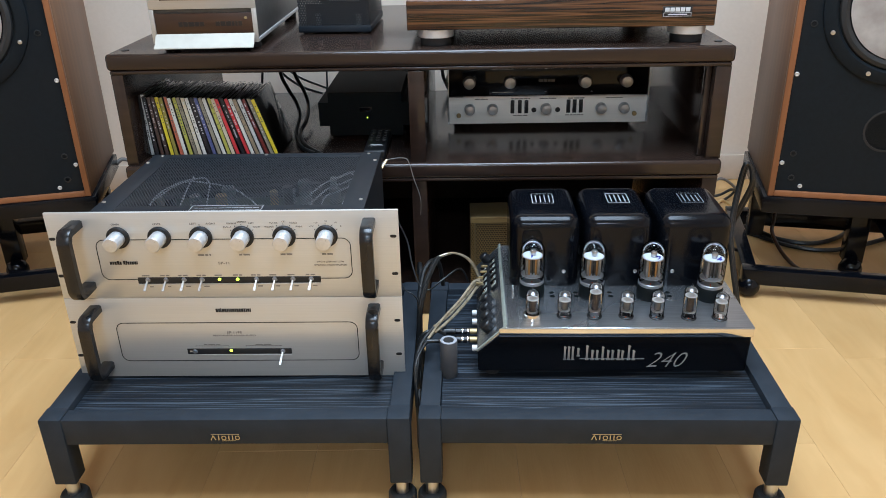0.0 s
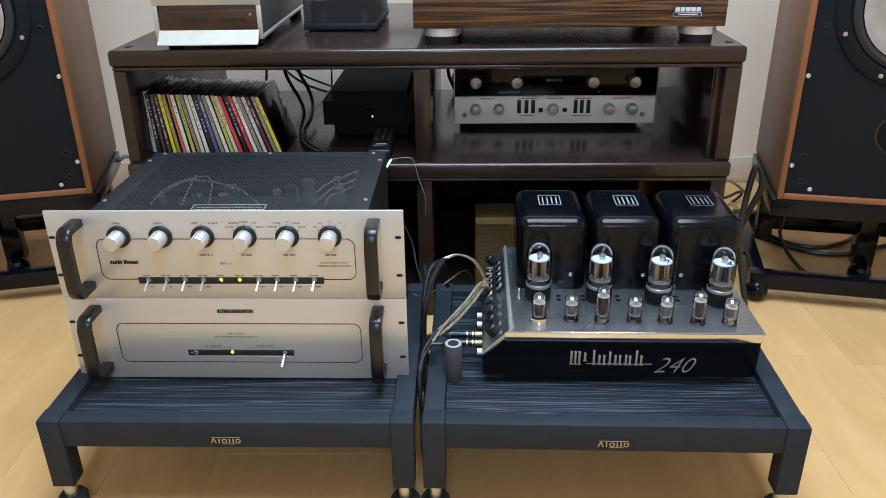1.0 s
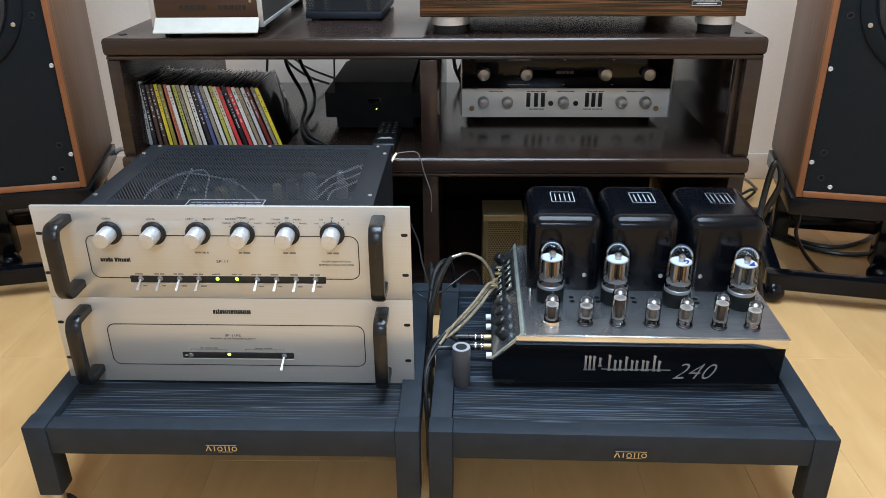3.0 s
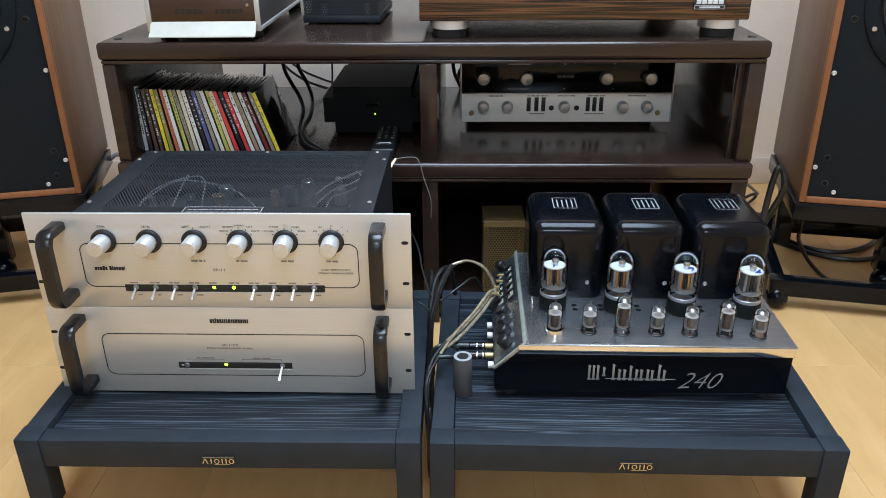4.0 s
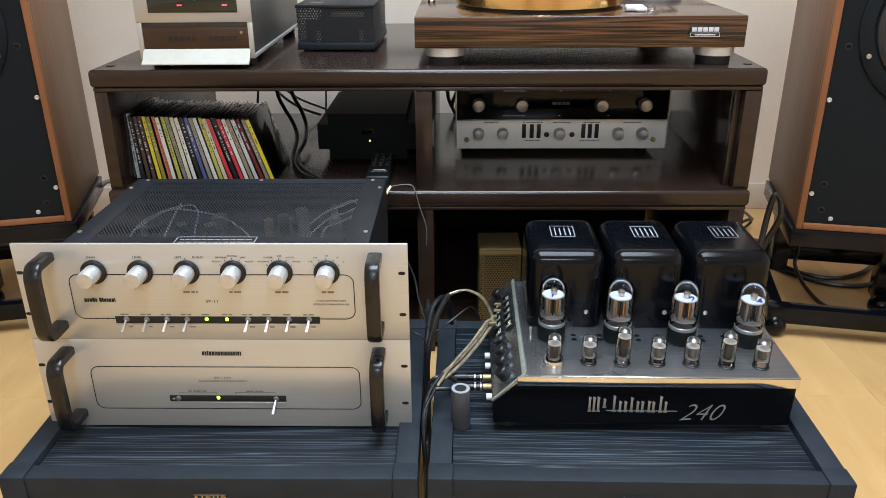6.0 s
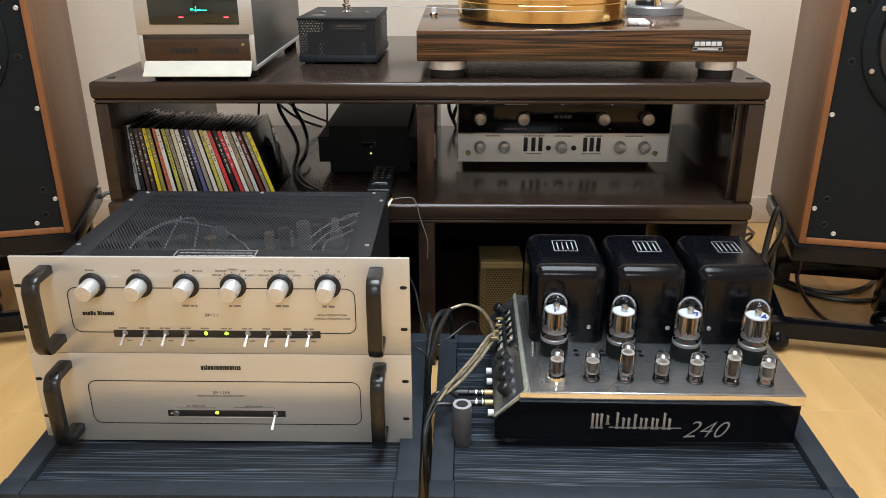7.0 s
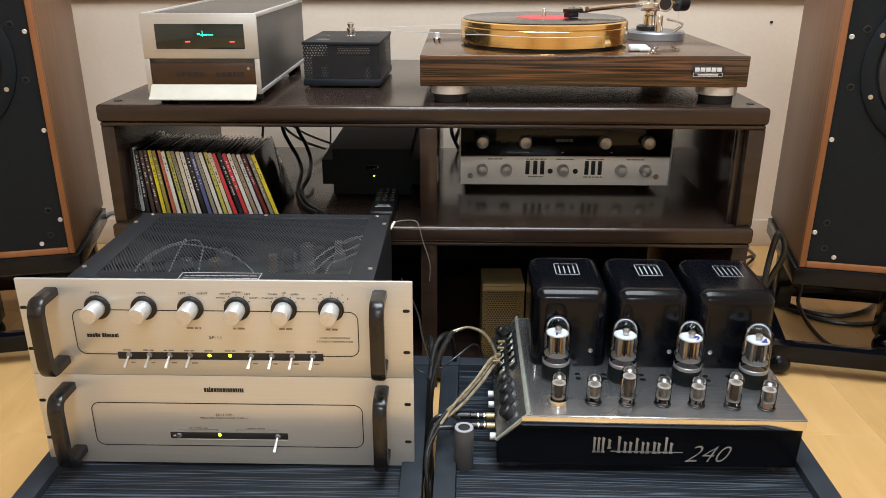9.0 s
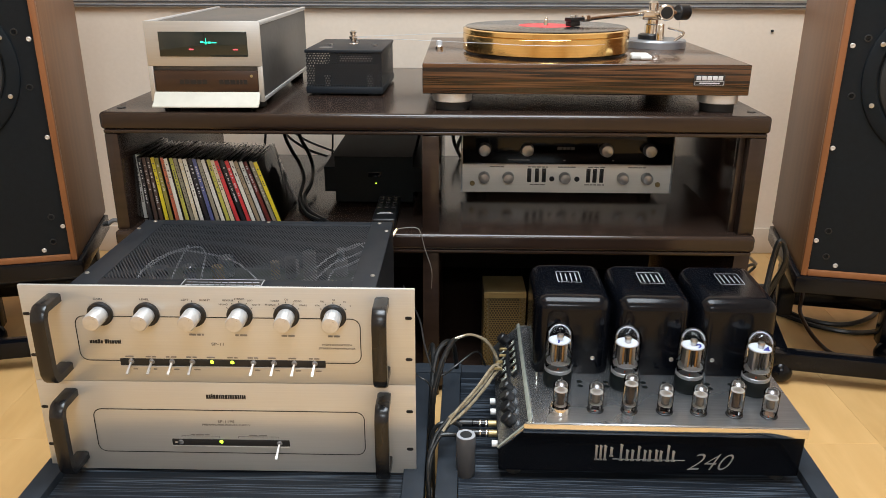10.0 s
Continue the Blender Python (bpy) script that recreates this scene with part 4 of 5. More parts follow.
    # vent holes between the tubes: matt black discs stand in for their shade
    for gx in (0.225, 0.262, 0.315, 0.345, 0.405, 0.437):
        for q in range(2):
            hole = part("vent_hole", rod(0.0034, 0.0006, (gx, 0.082 + q * 0.012, DZ - 0.0002), seg=14), M_MATTBLK, t)
            part("hole_rim", lathe([(0.0034, 0.0), (0.0037, 0.0003), (0.004, 0.0)], (gx, 0.082 + q * 0.012, DZ), seg=18), M_MATTBLK, hole)
    for x in (0.165,):
        part("deck_screw", rod(0.0025, 0.012, (x, 0.098, DZ), seg=12), M_CHROME, t)
    for x in (0.13, 0.48):
        for y in (0.01, 0.25):
            part("foot", rod(0.012, 0.0135, (x, y, 0.1495), seg=16), M_RUBBER, t)
    # emblem: silver strokes, and the model figure
    bm = bmesh.new()
    strokes = [(0.2345, 1.0), (0.2395, 1.0), (0.2445, 1.0), (0.2515, 0.6), (0.2625, 1.1), (0.2695, 0.72), (0.2755, 0.72), (0.2825, 1.0), (0.2895, 0.72), (0.295, 0.72),
               (0.3025, 0.75), (0.3075, 0.7), (0.3155, 1.1), (0.3215, 0.72)]
    for sx, k in strokes:
        sx = 0.2345 + (sx - 0.2345) * 1.15
        zb = 0.182 + (0.006 if k == 0.6 else 0)
        own = box(sx, sx + 0.003, y0 - 0.0012, y0, zb, zb + 0.0215 * k, 0.0003)
        joined(bm, own)
        own = box(sx - 0.0008, sx + 0.0042, y0 - 0.0012, y0, zb, zb + 0.0022, 0.0003)
        joined(bm, own)
        own = box(-0.0022, 0.0022, y0 - 0.0013, y0, -0.0011, 0.0011, 0.0003)
        own.transform(Matrix.Translation((sx + 0.0018, 0, zb + 0.0215 * k)) @ Matrix.Rotation(radians(35), 4, "Y"))
        joined(bm, own)
    box(0.258, 0.352, y0 - 0.0009, y0, 0.1838, 0.1846, bm=bm)
    part("emblem", bm, M_SILVERINK, body, "silver maker's emblem drawn as plain strokes")
    front_text("240", 0.0365, 0.381, y0 - 0.0006, 0.1815, "model_figure", M_SILVERINK, body, depth=0.0004, shear=0.5, squeeze=0.98, bold=-0.0007)
    return t


SWING = askew(0.1515, -0.013, -1.75, -0.0015, 0.006, 0.989)
tube_amplifier()
for x, y, m in ((0.193, 0.09, "1"), (0.2855, 0.0865, ""), (0.374, 0.082, "2"), (0.4635, 0.0775, "4")):
    power_tube(x, y, m)
for k, (x, y, h) in enumerate(((0.189, 0.0155, 0.048), (0.2365, 0.0215, 0.043), (0.281, 0.0205, 0.0565), (0.3275, 0.0205, 0.043), (0.372, 0.0195, 0.0435), (0.418, 0.0165, 0.0525), (0.4625, 0.0155, 0.043))):
    small_tube(x, y, h, k in (0, 2, 5), k == 0)


# ---- things on the rack ----
def turntable():
    t = thing("turntable", (0.275, 0.71, 0.546), "turntable with glossy rosewood plinth, gold platter and silver tonearm", "turntable")
    part("plinth", box(-0.003, 0.552, 0.476, 0.955, 0.5765, 0.628, 0.0018, 3), M_ROSE, t, "glossy striped rosewood plinth")
    for x in (0.048, 0.512):
        for y in (0.512, 0.915):
            ft = part("foot", lathe([(0.0325, 0.5605), (0.034, 0.5615), (0.034, 0.5755), (0.0332, 0.5763)], (x, y, 0), seg=36), M_ALUK, t, "turned silver foot")
            part("foot_pad", lathe([(0.028, 0.5462), (0.029, 0.548), (0.029, 0.5605)], (x, y, 0), seg=28), M_RUBBER, ft, "black foot pad")
    cx, cy = 0.222, 0.662
    part("sub_platter", lathe([(0.15, 0.6282), (0.15, 0.6325)], (cx, cy, 0), seg=64), M_BLACK, t)
    part("platter", lathe([(0.1535, 0.6326), (0.156, 0.6345), (0.156, 0.6625), (0.1548, 0.664), (0.156, 0.6655), (0.156, 0.6725), (0.1525, 0.6745)], (cx, cy, 0), seg=96), M_GOLD, t, "polished gold platter")
    part("spindle", lathe([(0.0036, 0.6745), (0.0036, 0.689), (0.002, 0.692), (0, 0.6925)], (cx, cy, 0), seg=16), M_CHROME, t)
    plate = part("badge", box(0.4565, 0.509, 0.4745, 0.4758, 0.593, 0.6115, 0.0003), M_BLACK, t, "black badge")
    bm = bmesh.new()
    for k in range(5):
        a = 0.4605 + k * 0.0092
        box(a, a + 0.0078, 0.4738, 0.4746, 0.6025, 0.6095, 0.0002, bm=bm)
    joined(bm, outline_xz(0.458, 0.5075, 0.5942, 0.6008, 0.0006, 0.4741, 0.0007))
    box(0.466, 0.5, 0.4738, 0.4746, 0.5965, 0.5985, bm=bm)
    part("badge_print", bm, M_WHITEINK, plate, "white maker's shapes")
    lv = part("bubble_level", lathe([(0.0075, 0.628), (0.0075, 0.634), (0.0062, 0.6355)], (0.02, 0.70, 0), seg=20), M_CHROME, t)
    part("level_glass", lathe([(0.006, 0.6355), (0.0058, 0.6435), (0.003, 0.645)], (0.02, 0.70, 0), seg=20), M_WHITEINK, lv)
    # tonearm
    ax, ay = 0.452, 0.765
    arm = part("arm_base", lathe([(0.058, 0.6283), (0.058, 0.641), (0.0555, 0.644), (0.0, 0.6442)], (ax + 0.006, ay, 0), seg=48), M_GREYMETAL, t, "grey round tonearm base")
    part("arm_collar", lathe([(0.026, 0.6443), (0.026, 0.652), (0.021, 0.655)], (ax - 0.006, ay, 0), seg=32), M_BLACK, arm)
    part("pillar", lathe([(0.0145, 0.655), (0.0145, 0.672), (0.0125, 0.674), (0.0125, 0.682)], (ax - 0.006, ay, 0), seg=24), M_CHROME, arm)
    part("lift_post", lathe([(0.0075, 0.6443), (0.0075, 0.674), (0.006, 0.676)], (ax + 0.002, ay - 0.04, 0), seg=20), M_CHROME, arm)
    part("bearing_block", box(ax - 0.03, ax + 0.012, ay - 0.02, ay + 0.018, 0.682, 0.7, 0.003), M_CHROME, arm)
    part("bearing_cap", lathe([(0.01, 0.7), (0.01, 0.714), (0.007, 0.717)], (ax - 0.006, ay, 0), seg=20), M_CHROME, arm)
    part("arm_dial", rod(0.0155, 0.02, (ax + 0.012, ay - 0.018, 0.697), "y", 28, 0.002), M_CHROME, arm, "chrome dial")
    part("dial_face", rod(0.0115, 0.001, (ax + 0.012, ay - 0.0381, 0.697), "y", 24, 0.0002), M_BLACK, arm)
    part("arm_tube", cord(((ax + 0.055, ay + 0.03, 0.694), (ax - 0.02, ay - 0.01, 0.694), (0.38, 0.72, 0.693), (0.33, 0.69, 0.691), (0.297, 0.664, 0.6885)), 0.0047, n=14), M_CHROME, t, "slim chrome arm tube")
    m = Matrix.Translation((ax + 0.05, ay + 0.03, 0.694)) @ Matrix.Rotation(radians(25), 4, "Z") @ AXIS["x"]
    part("counterweight", rod(0.0155, 0.026, (0, 0, 0), seg=28, chamfer=0.002, turn=m), M_BLACK, t, "black counterweight")
    part("arm_rest", cord(((ax + 0.03, ay - 0.045, 0.6445), (ax + 0.045, ay - 0.05, 0.66), (ax + 0.02, ay - 0.03, 0.668)), 0.0025), M_CHROME, arm)
    hs = box(-0.024, 0.012, -0.0085, 0.0085, -0.004, 0.0025, 0.001)
    hm = Matrix.Translation((0.279, 0.652, 0.69)) @ Matrix.Rotation(radians(36), 4, "Z")
    hs.transform(hm)
    head = part("headshell", hs, M_BLACK, t, "black headshell")
    bm = box(-0.022, 0.002, -0.0075, 0.0075, -0.0125, -0.0042, 0.001)
    bm.transform(hm)
    part("cartridge", bm, M_BLACK, head, "black cartridge")
    bm = box(0.0125, 0.03, -0.006, 0.006, -0.006, 0.006, 0.002)
    bm.transform(hm)
    part("arm_joint", bm, M_CHROME, head)
    for dx in (-0.014, -0.002):
        bm = rod(0.003, 0.004, (dx, 0, 0.0025), seg=10)
        bm.transform(hm)
        part("shell_screw", bm, M_STEEL, head)
    # record
    rec = thing("vinyl_record", (cx, cy, 0.6747), "black vinyl record with a red label on the platter", "record")
    prof = [(0.151, 0.6747), (0.1515, 0.6755), (0.149, 0.6767)]
    r = 0.1455
    while r > 0.058:
        prof += [(r, 0.67655), (r - 0.0012, 0.6768)]
        r -= 0.0045
    prof += [(0.053, 0.6767)]
    part("disc", lathe(prof, (cx, cy, 0), seg=96), M_VINYL, rec, "grooved black vinyl")
    part("label", lathe([(0.0515, 0.6768), (0.051, 0.6772), (0.004, 0.6772)], (cx, cy, 0), seg=48), M_REDLABEL, rec, "red paper label")
    return t


SWING = askew(0.275, 0.476, -1.0)
turntable()
bm = box(0.361, 0.393, 0.534, 0.556, 0.6284, 0.6395, 0.0042, 4)
box(0.377, 0.397, 0.531, 0.547, 0.6284, 0.636, 0.003, 3, bm)
solid("stylus_cover", bm, M_WHITE, (0.373, 0.547, 0.6284), "small white plastic stylus cover on the plinth", "cover")


def motor_unit():
    x0, x1, y0, y1, z0, z1 = -0.229, -0.0795, 0.647, 0.862, 0.5585, 0.632
    t = thing("motor_unit", ((x0 + x1) / 2, 0.75, 0.546), "black perforated turntable motor box with a chrome pulley", "motor")
    g = bmesh.new()
    c = [(x0, y0), (x1, y0), (x1, y1), (x0, y1)]
    lo = [g.verts.new((x, y, z0 + 0.004)) for x, y in c]
    hi = [g.verts.new((x, y, z1 - 0.006)) for x, y in c]
    for k in range(4):
        g.faces.new((lo[k], lo[(k + 1) % 4], hi[(k + 1) % 4], hi[k]))
    part("cage", g, M_MESHBLK, t, "perforated black cage", smooth=False)
    part("top_plate", box(x0 - 0.002, x1 + 0.002, y0 - 0.002, y1 + 0.002, z1 - 0.006, z1, 0.0012), M_CHASSIS, t, "black top plate")
    part("base_plate", box(x0 - 0.002, x1 + 0.002, y0 - 0.002, y1 + 0.002, z0 - 0.0085, z0 + 0.004, 0.0012), M_CHASSIS, t)
    part("motor_can", rod(0.038, 0.05, (-0.15, 0.76, z0 + 0.005), seg=28), M_INK, t, "dark motor can")
    # black sheets added inside to deepen the shade behind the holes
    part("liner", box(x0 + 0.01, x1 - 0.01, y0 + 0.03, y0 + 0.034, z0 + 0.004, z1 - 0.03), M_INK, t)
    part("liner", box(x0 + 0.01, x1 - 0.01, y1 - 0.012, y1 - 0.008, z0 + 0.004, z1 - 0.008), M_INK, t)
    part("bracket", box(-0.165, -0.1, 0.664, 0.67, z0 + 0.05, z0 + 0.06, 0.001), M_STEEL, t)
    for x in (-0.19, -0.105):
        part("post", rod(0.006, 0.022, (x, 0.662, z0 + 0.004), seg=12), M_STEEL, t)
    for x in (x0 + 0.018, x1 - 0.018):
        for y in (y0 + 0.018, y1 - 0.018):
            part("foot", rod(0.013, 0.0042, (x, y, 0.546), seg=18), M_RUBBER, t)
    px, py = -0.148, 0.742
    part("shaft", rod(0.0032, 0.024, (px, py, z1), seg=12), M_CHROME, t)
    part("pulley", lathe([(0.0095, 0.632), (0.0095, 0.634), (0.006, 0.636), (0.006, 0.643), (0.0085, 0.645), (0.0085, 0.649), (0.006, 0.651), (0.006, 0.655), (0.008, 0.657), (0.005, 0.66)], (px, py, 0), seg=24), M_CHROME, t, "chrome pulley")
    for x, y in ((px - 0.045, py - 0.01), (px + 0.045, py - 0.01), (px, py + 0.05)):
        part("top_screw", rod(0.004, 0.003, (x, y, z1), seg=12), M_STEEL, t)
    bm = bmesh.new()
    box(px - 0.06, px - 0.035, 0.675, 0.7, z1, z1 + 0.0005, bm=bm)
    part("top_print", bm, M_GREYINK, t)
    return t


SWING = askew(-0.15, 0.74, -2.0, wide=0.965)
motor_unit()
SWING = Matrix()
pts = [(-0.148, 0.736, 0.6475), (0.1, 0.562, 0.6535), (0.152, 0.5225, 0.6545)]
bm = sweep([Vector(p) for p in pts[:2]] + [Vector((0.222 + 0.1567 * math.cos(radians(a)), 0.662 + 0.1567 * math.sin(radians(a)), 0.6545)) for a in range(225, 401, 5)], circle(0.0005, 6))
sweep([Vector((-0.148, 0.748, 0.6475)), Vector((0.13, 0.79, 0.6545)), Vector((0.24, 0.8175, 0.6545))], circle(0.0005, 6), bm)
solid("drive_thread", bm, M_WHITEINK, (-0.148, 0.742, 0.6475), "thin pale drive thread between pulley and platter", "thread")


def silver_component():
    x0, x1, y0, y1, z0, z1 = -0.4715, -0.276, 0.488, 0.943, 0.5605, 0.6945
    t = thing("silver_amplifier", ((x0 + x1) / 2, 0.69, 0.546), "champagne silver stereo component with dark display and open front flap", "amplifier")
    part("case", box(x0 + 0.004, x1 - 0.002, y0 + 0.006, y1, z0 + 0.004, z1 - 0.003, 0.001), M_GREYSIDE, t, "grey metal case")
    for x in (x0, x1 - 0.007):
        for z in (z0, z1 - 0.007):
            part("edge_rail", box(x, x + 0.007, y0 + 0.0045, y1 + 0.002, z, z + 0.007, 0.0012), M_ALUK, t, "bright aluminium edge rail")
    face = part("front_frame", box(x0, x1, y0, y0 + 0.004, z0 + 0.06, z1, 0.001), M_FACE, t, "champagne front plate")
    part("front_side", box(x0, x0 + 0.0085, y0, y0 + 0.004, z0, z0 + 0.0598, 0.0006), M_FACE, face)
    part("front_side", box(x1 - 0.0085, x1, y0, y0 + 0.004, z0, z0 + 0.0598, 0.0006), M_FACE, face)
    disp = part("display", box(x0 + 0.0235, x1 - 0.0225, y0 - 0.0012, y0 + 0.001, 0.6365, 0.6775, 0.0006), M_DARKGLASS, t, "dark green display glass")
    bm = bmesh.new()
    for a, b, c, d in ((-0.377, -0.372, 0.6595, 0.6625), (-0.371, -0.366, 0.6585, 0.6605), (-0.365, -0.3595, 0.6585, 0.6612), (-0.3685, -0.3675, 0.6565, 0.6665), (-0.3585, -0.35, 0.6588, 0.6605)):
        box(a, b, y0 - 0.0017, y0 - 0.0012, c, d, bm=bm)
    part("display_emblem", bm, M_GREENTXT, disp, "glowing green maker's shapes")
    for x in (-0.394, -0.319):
        part("display_mark", box(x - 0.004, x + 0.004, y0 - 0.0017, y0 - 0.0012, 0.6475, 0.6495), M_RED, disp, "small red lit mark")
    bay = part("control_bay", box(x0 + 0.009, x1 - 0.009, y0 + 0.001, y0 + 0.006, 0.577, 0.613, 0.0004), M_BROWNPANEL, t, "dark brown control bay")
    for k in range(2):
        part("bay_print", bars(-0.42 + k * 0.068, -0.372 + k * 0.07, 0.594, 0.008, y0 + 0.001, 11 + k), M_BLACK, bay)
    part("bay_button", rod(0.0025, 0.002, (x1 - 0.02, y0 + 0.001, 0.604), "y", 10), M_BRASS, bay)
    own = bmesh.new()
    prof = [(y0 + 0.002, 0.5775), (y0 - 0.004, 0.573), (y0 - 0.012, 0.562), (y0 - 0.022, 0.5555), (y0 - 0.022, 0.5538), (y0 - 0.01, 0.5592), (y0 - 0.001, 0.5715), (y0 + 0.002, 0.5755)]
    a = [own.verts.new((x0 + 0.007, py, pz)) for py, pz in prof]
    b = [own.verts.new((x1 - 0.007, py, pz)) for py, pz in prof]
    for k in range(8):
        own.faces.new((a[k], b[k], b[(k + 1) % 8], a[(k + 1) % 8]))
    own.faces.new(a)
    own.faces.new(list(reversed(b)))
    bmesh.ops.recalc_face_normals(own, faces=own.faces[:])
    part("flap", own, M_CREAM, t, "pale hinged flap hanging open")
    for x in (x0 + 0.02, x1 - 0.02):
        for y in (y0 + 0.04, y1 - 0.04):
            part("foot", rod(0.014, 0.0148, (x, y, 0.546), seg=18), M_RUBBER, t)
    return t


silver_component()


def stereo_preamp():
    x0, x1, y0, z0, z1 = 0.0705, 0.494, 0.668, 0.3465, 0.485
    t = thing("vintage_preamplifier", (0.28, 0.8, 0.334), "vintage preamplifier with black glass upper panel and silver knobs", "preamplifier")
    part("case", box(x0 + 0.012, x1 - 0.012, y0 + 0.004, 1.0, z0 + 0.006, z1 - 0.004, 0.002), M_CHASSIS, t, "black metal case")
    lower = part("lower_panel", box(x0 + 0.003, x1 - 0.003, y0, y0 + 0.004, z0, 0.4055, 0.0006), M_SATIN, t, "champagne lower panel")
    part("upper_glass", box(x0 + 0.003, x1 - 0.003, y0 + 0.0005, y0 + 0.004, 0.4058, z1, 0.0005), M_BLKGLASS, t, "black glass upper panel")
    for x in (x0, x1 - 0.0028):
        part("side_trim", box(x, x + 0.0028, y0 - 0.003, y0 + 0.012, z0, z1, 0.0006), M_KNOB, t)
    part("divider_trim", box(x0 + 0.003, x1 - 0.003, y0 - 0.0012, y0 + 0.0002, 0.4045, 0.4065, 0.0004), M_KNOB, t)

    def knob(x, z, r):
        k = part("knob", lathe([(r * 1.08, 0), (r * 1.08, 0.003), (r, 0.004), (r * 0.96, 0.015), (r * 0.86, 0.0165), (r * 0.5, 0.0172), (0, 0.0182)], (x, y0 - 0.0002, z), "y", 32), M_KNOB, t, "turned silver knob")
        return k

    for x in (0.1165, 0.2015, 0.3585, 0.4445):
        knob(x, 0.4365, 0.0125)
    for x in (0.117, 0.1655, 0.279, 0.3955, 0.4435):
        knob(x, 0.3785, 0.0108)
    for x in (0.208, 0.2235, 0.2375, 0.3265, 0.3395, 0.353):
        sw = part("rocker_slot", box(x - 0.0042, x + 0.0042, y0 - 0.0008, y0 + 0.001, 0.368, 0.397, 0.001), M_INK, lower, "tall black slide switch")
        part("rocker", box(x - 0.0028, x + 0.0028, y0 - 0.0042, y0 - 0.0008, 0.383, 0.394, 0.0008), M_BLACK, sw)
    for x in (0.2535, 0.304):
        part("button", rod(0.0052, 0.002, (x, y0 - 0.0002, 0.3755), "y", 18), M_INK, lower)
    for x in (0.0935, 0.4665):
        part("thumb_screw", lathe([(0.005, 0), (0.005, 0.004), (0.003, 0.006)], (x, y0 - 0.0002, 0.3655), "y", 14), M_BRASS, lower)
    for k, (a, b, z) in enumerate(((0.128, 0.156, 0.4), (0.205, 0.245, 0.4), (0.265, 0.3, 0.4), (0.325, 0.36, 0.4), (0.405, 0.44, 0.4), (0.21, 0.24, 0.3635), (0.32, 0.36, 0.3635))):
        part("writing", bars(a, b, z, 0.0022, y0 - 0.0002, 20 + k), M_PALEINK, lower)
    for x in (0.187, 0.277, 0.374):
        for z in (0.4135, 0.463):
            half = 0.022 if x < 0.2 else 0.002
            part("glass_print", box(x - half, x + half, y0 - 0.0001, y0 + 0.0006, z, z + 0.0012), M_SILVERINK, t)
    part("emblem", bars(0.262, 0.296, 0.4385, 0.006, y0 + 0.0004, 77), M_GREYSIDE, t)
    for x in (x0 + 0.04, x1 - 0.04):
        for y in (y0 + 0.05, 0.95):
            part("foot", rod(0.013, 0.0186, (x, y, 0.334), seg=18), M_RUBBER, t)
    return t


SWING = askew(0.28, 0.668, -1.0, dy=0.004, wide=1.008)
stereo_preamp()


def black_player():
    x0, x1, y0, y1 = -0.204, -0.009, 0.62, 0.93
    t = thing("black_player", (-0.1, 0.77, 0.334), "matt black media player with rounded edges and a small lamp", "player")
    own = box(x0, x1, y0, y1, 0.3405, 0.432)
    side = [e for e in own.edges if abs(e.verts[0].co.y - e.verts[1].co.y) > 0.1]
    bmesh.ops.bevel(own, geom=side, offset=0.021, segments=8, affect="EDGES")
    part("body", own, M_MATTBLK, t, "matt black body")
    part("lamp", lathe([(0.0016, 0), (0.0014, 0.0008), (0, 0.0012)], (-0.1025, y0, 0.3785), "y", 10), M_GREEN, t, "small yellow-green lamp")
    part("display", box(-0.118, -0.092, y0 - 0.0008, y0 + 0.001, 0.391, 0.401, 0.0004), M_BLKGLASS, t)
    for x in (x0 + 0.03, x1 - 0.03):
        for y in (y0 + 0.04, y1 - 0.04):
            part("foot", rod(0.012, 0.0068, (x, y, 0.334), seg=16), M_RUBBER, t)
    return t


SWING = askew(0.015, 0.45, -1.0)
black_player()


def remote():
    t = thing("remote_control", (-0.075, 0.55, 0.334), "black remote control lying on the shelf", "remote control")
    part("body", box(-0.097, -0.054, 0.475, 0.64, 0.3342, 0.352, 0.004, 3), M_BLACK, t)
    for r in range(5):
        for c in range(3):
            part("button", rod(0.0042, 0.0018, (-0.0885 + c * 0.013, 0.545 + r * 0.017, 0.352), seg=12), M_GREYSIDE, t)
    bm = bmesh.new()
    box(-0.09, -0.061, 0.505, 0.5065, 0.352, 0.3523, bm=bm)
    box(-0.086, -0.064, 0.512, 0.516, 0.352, 0.3523, bm=bm)
    part("print", bm, M_WHITEINK, t)
    return t


remote()


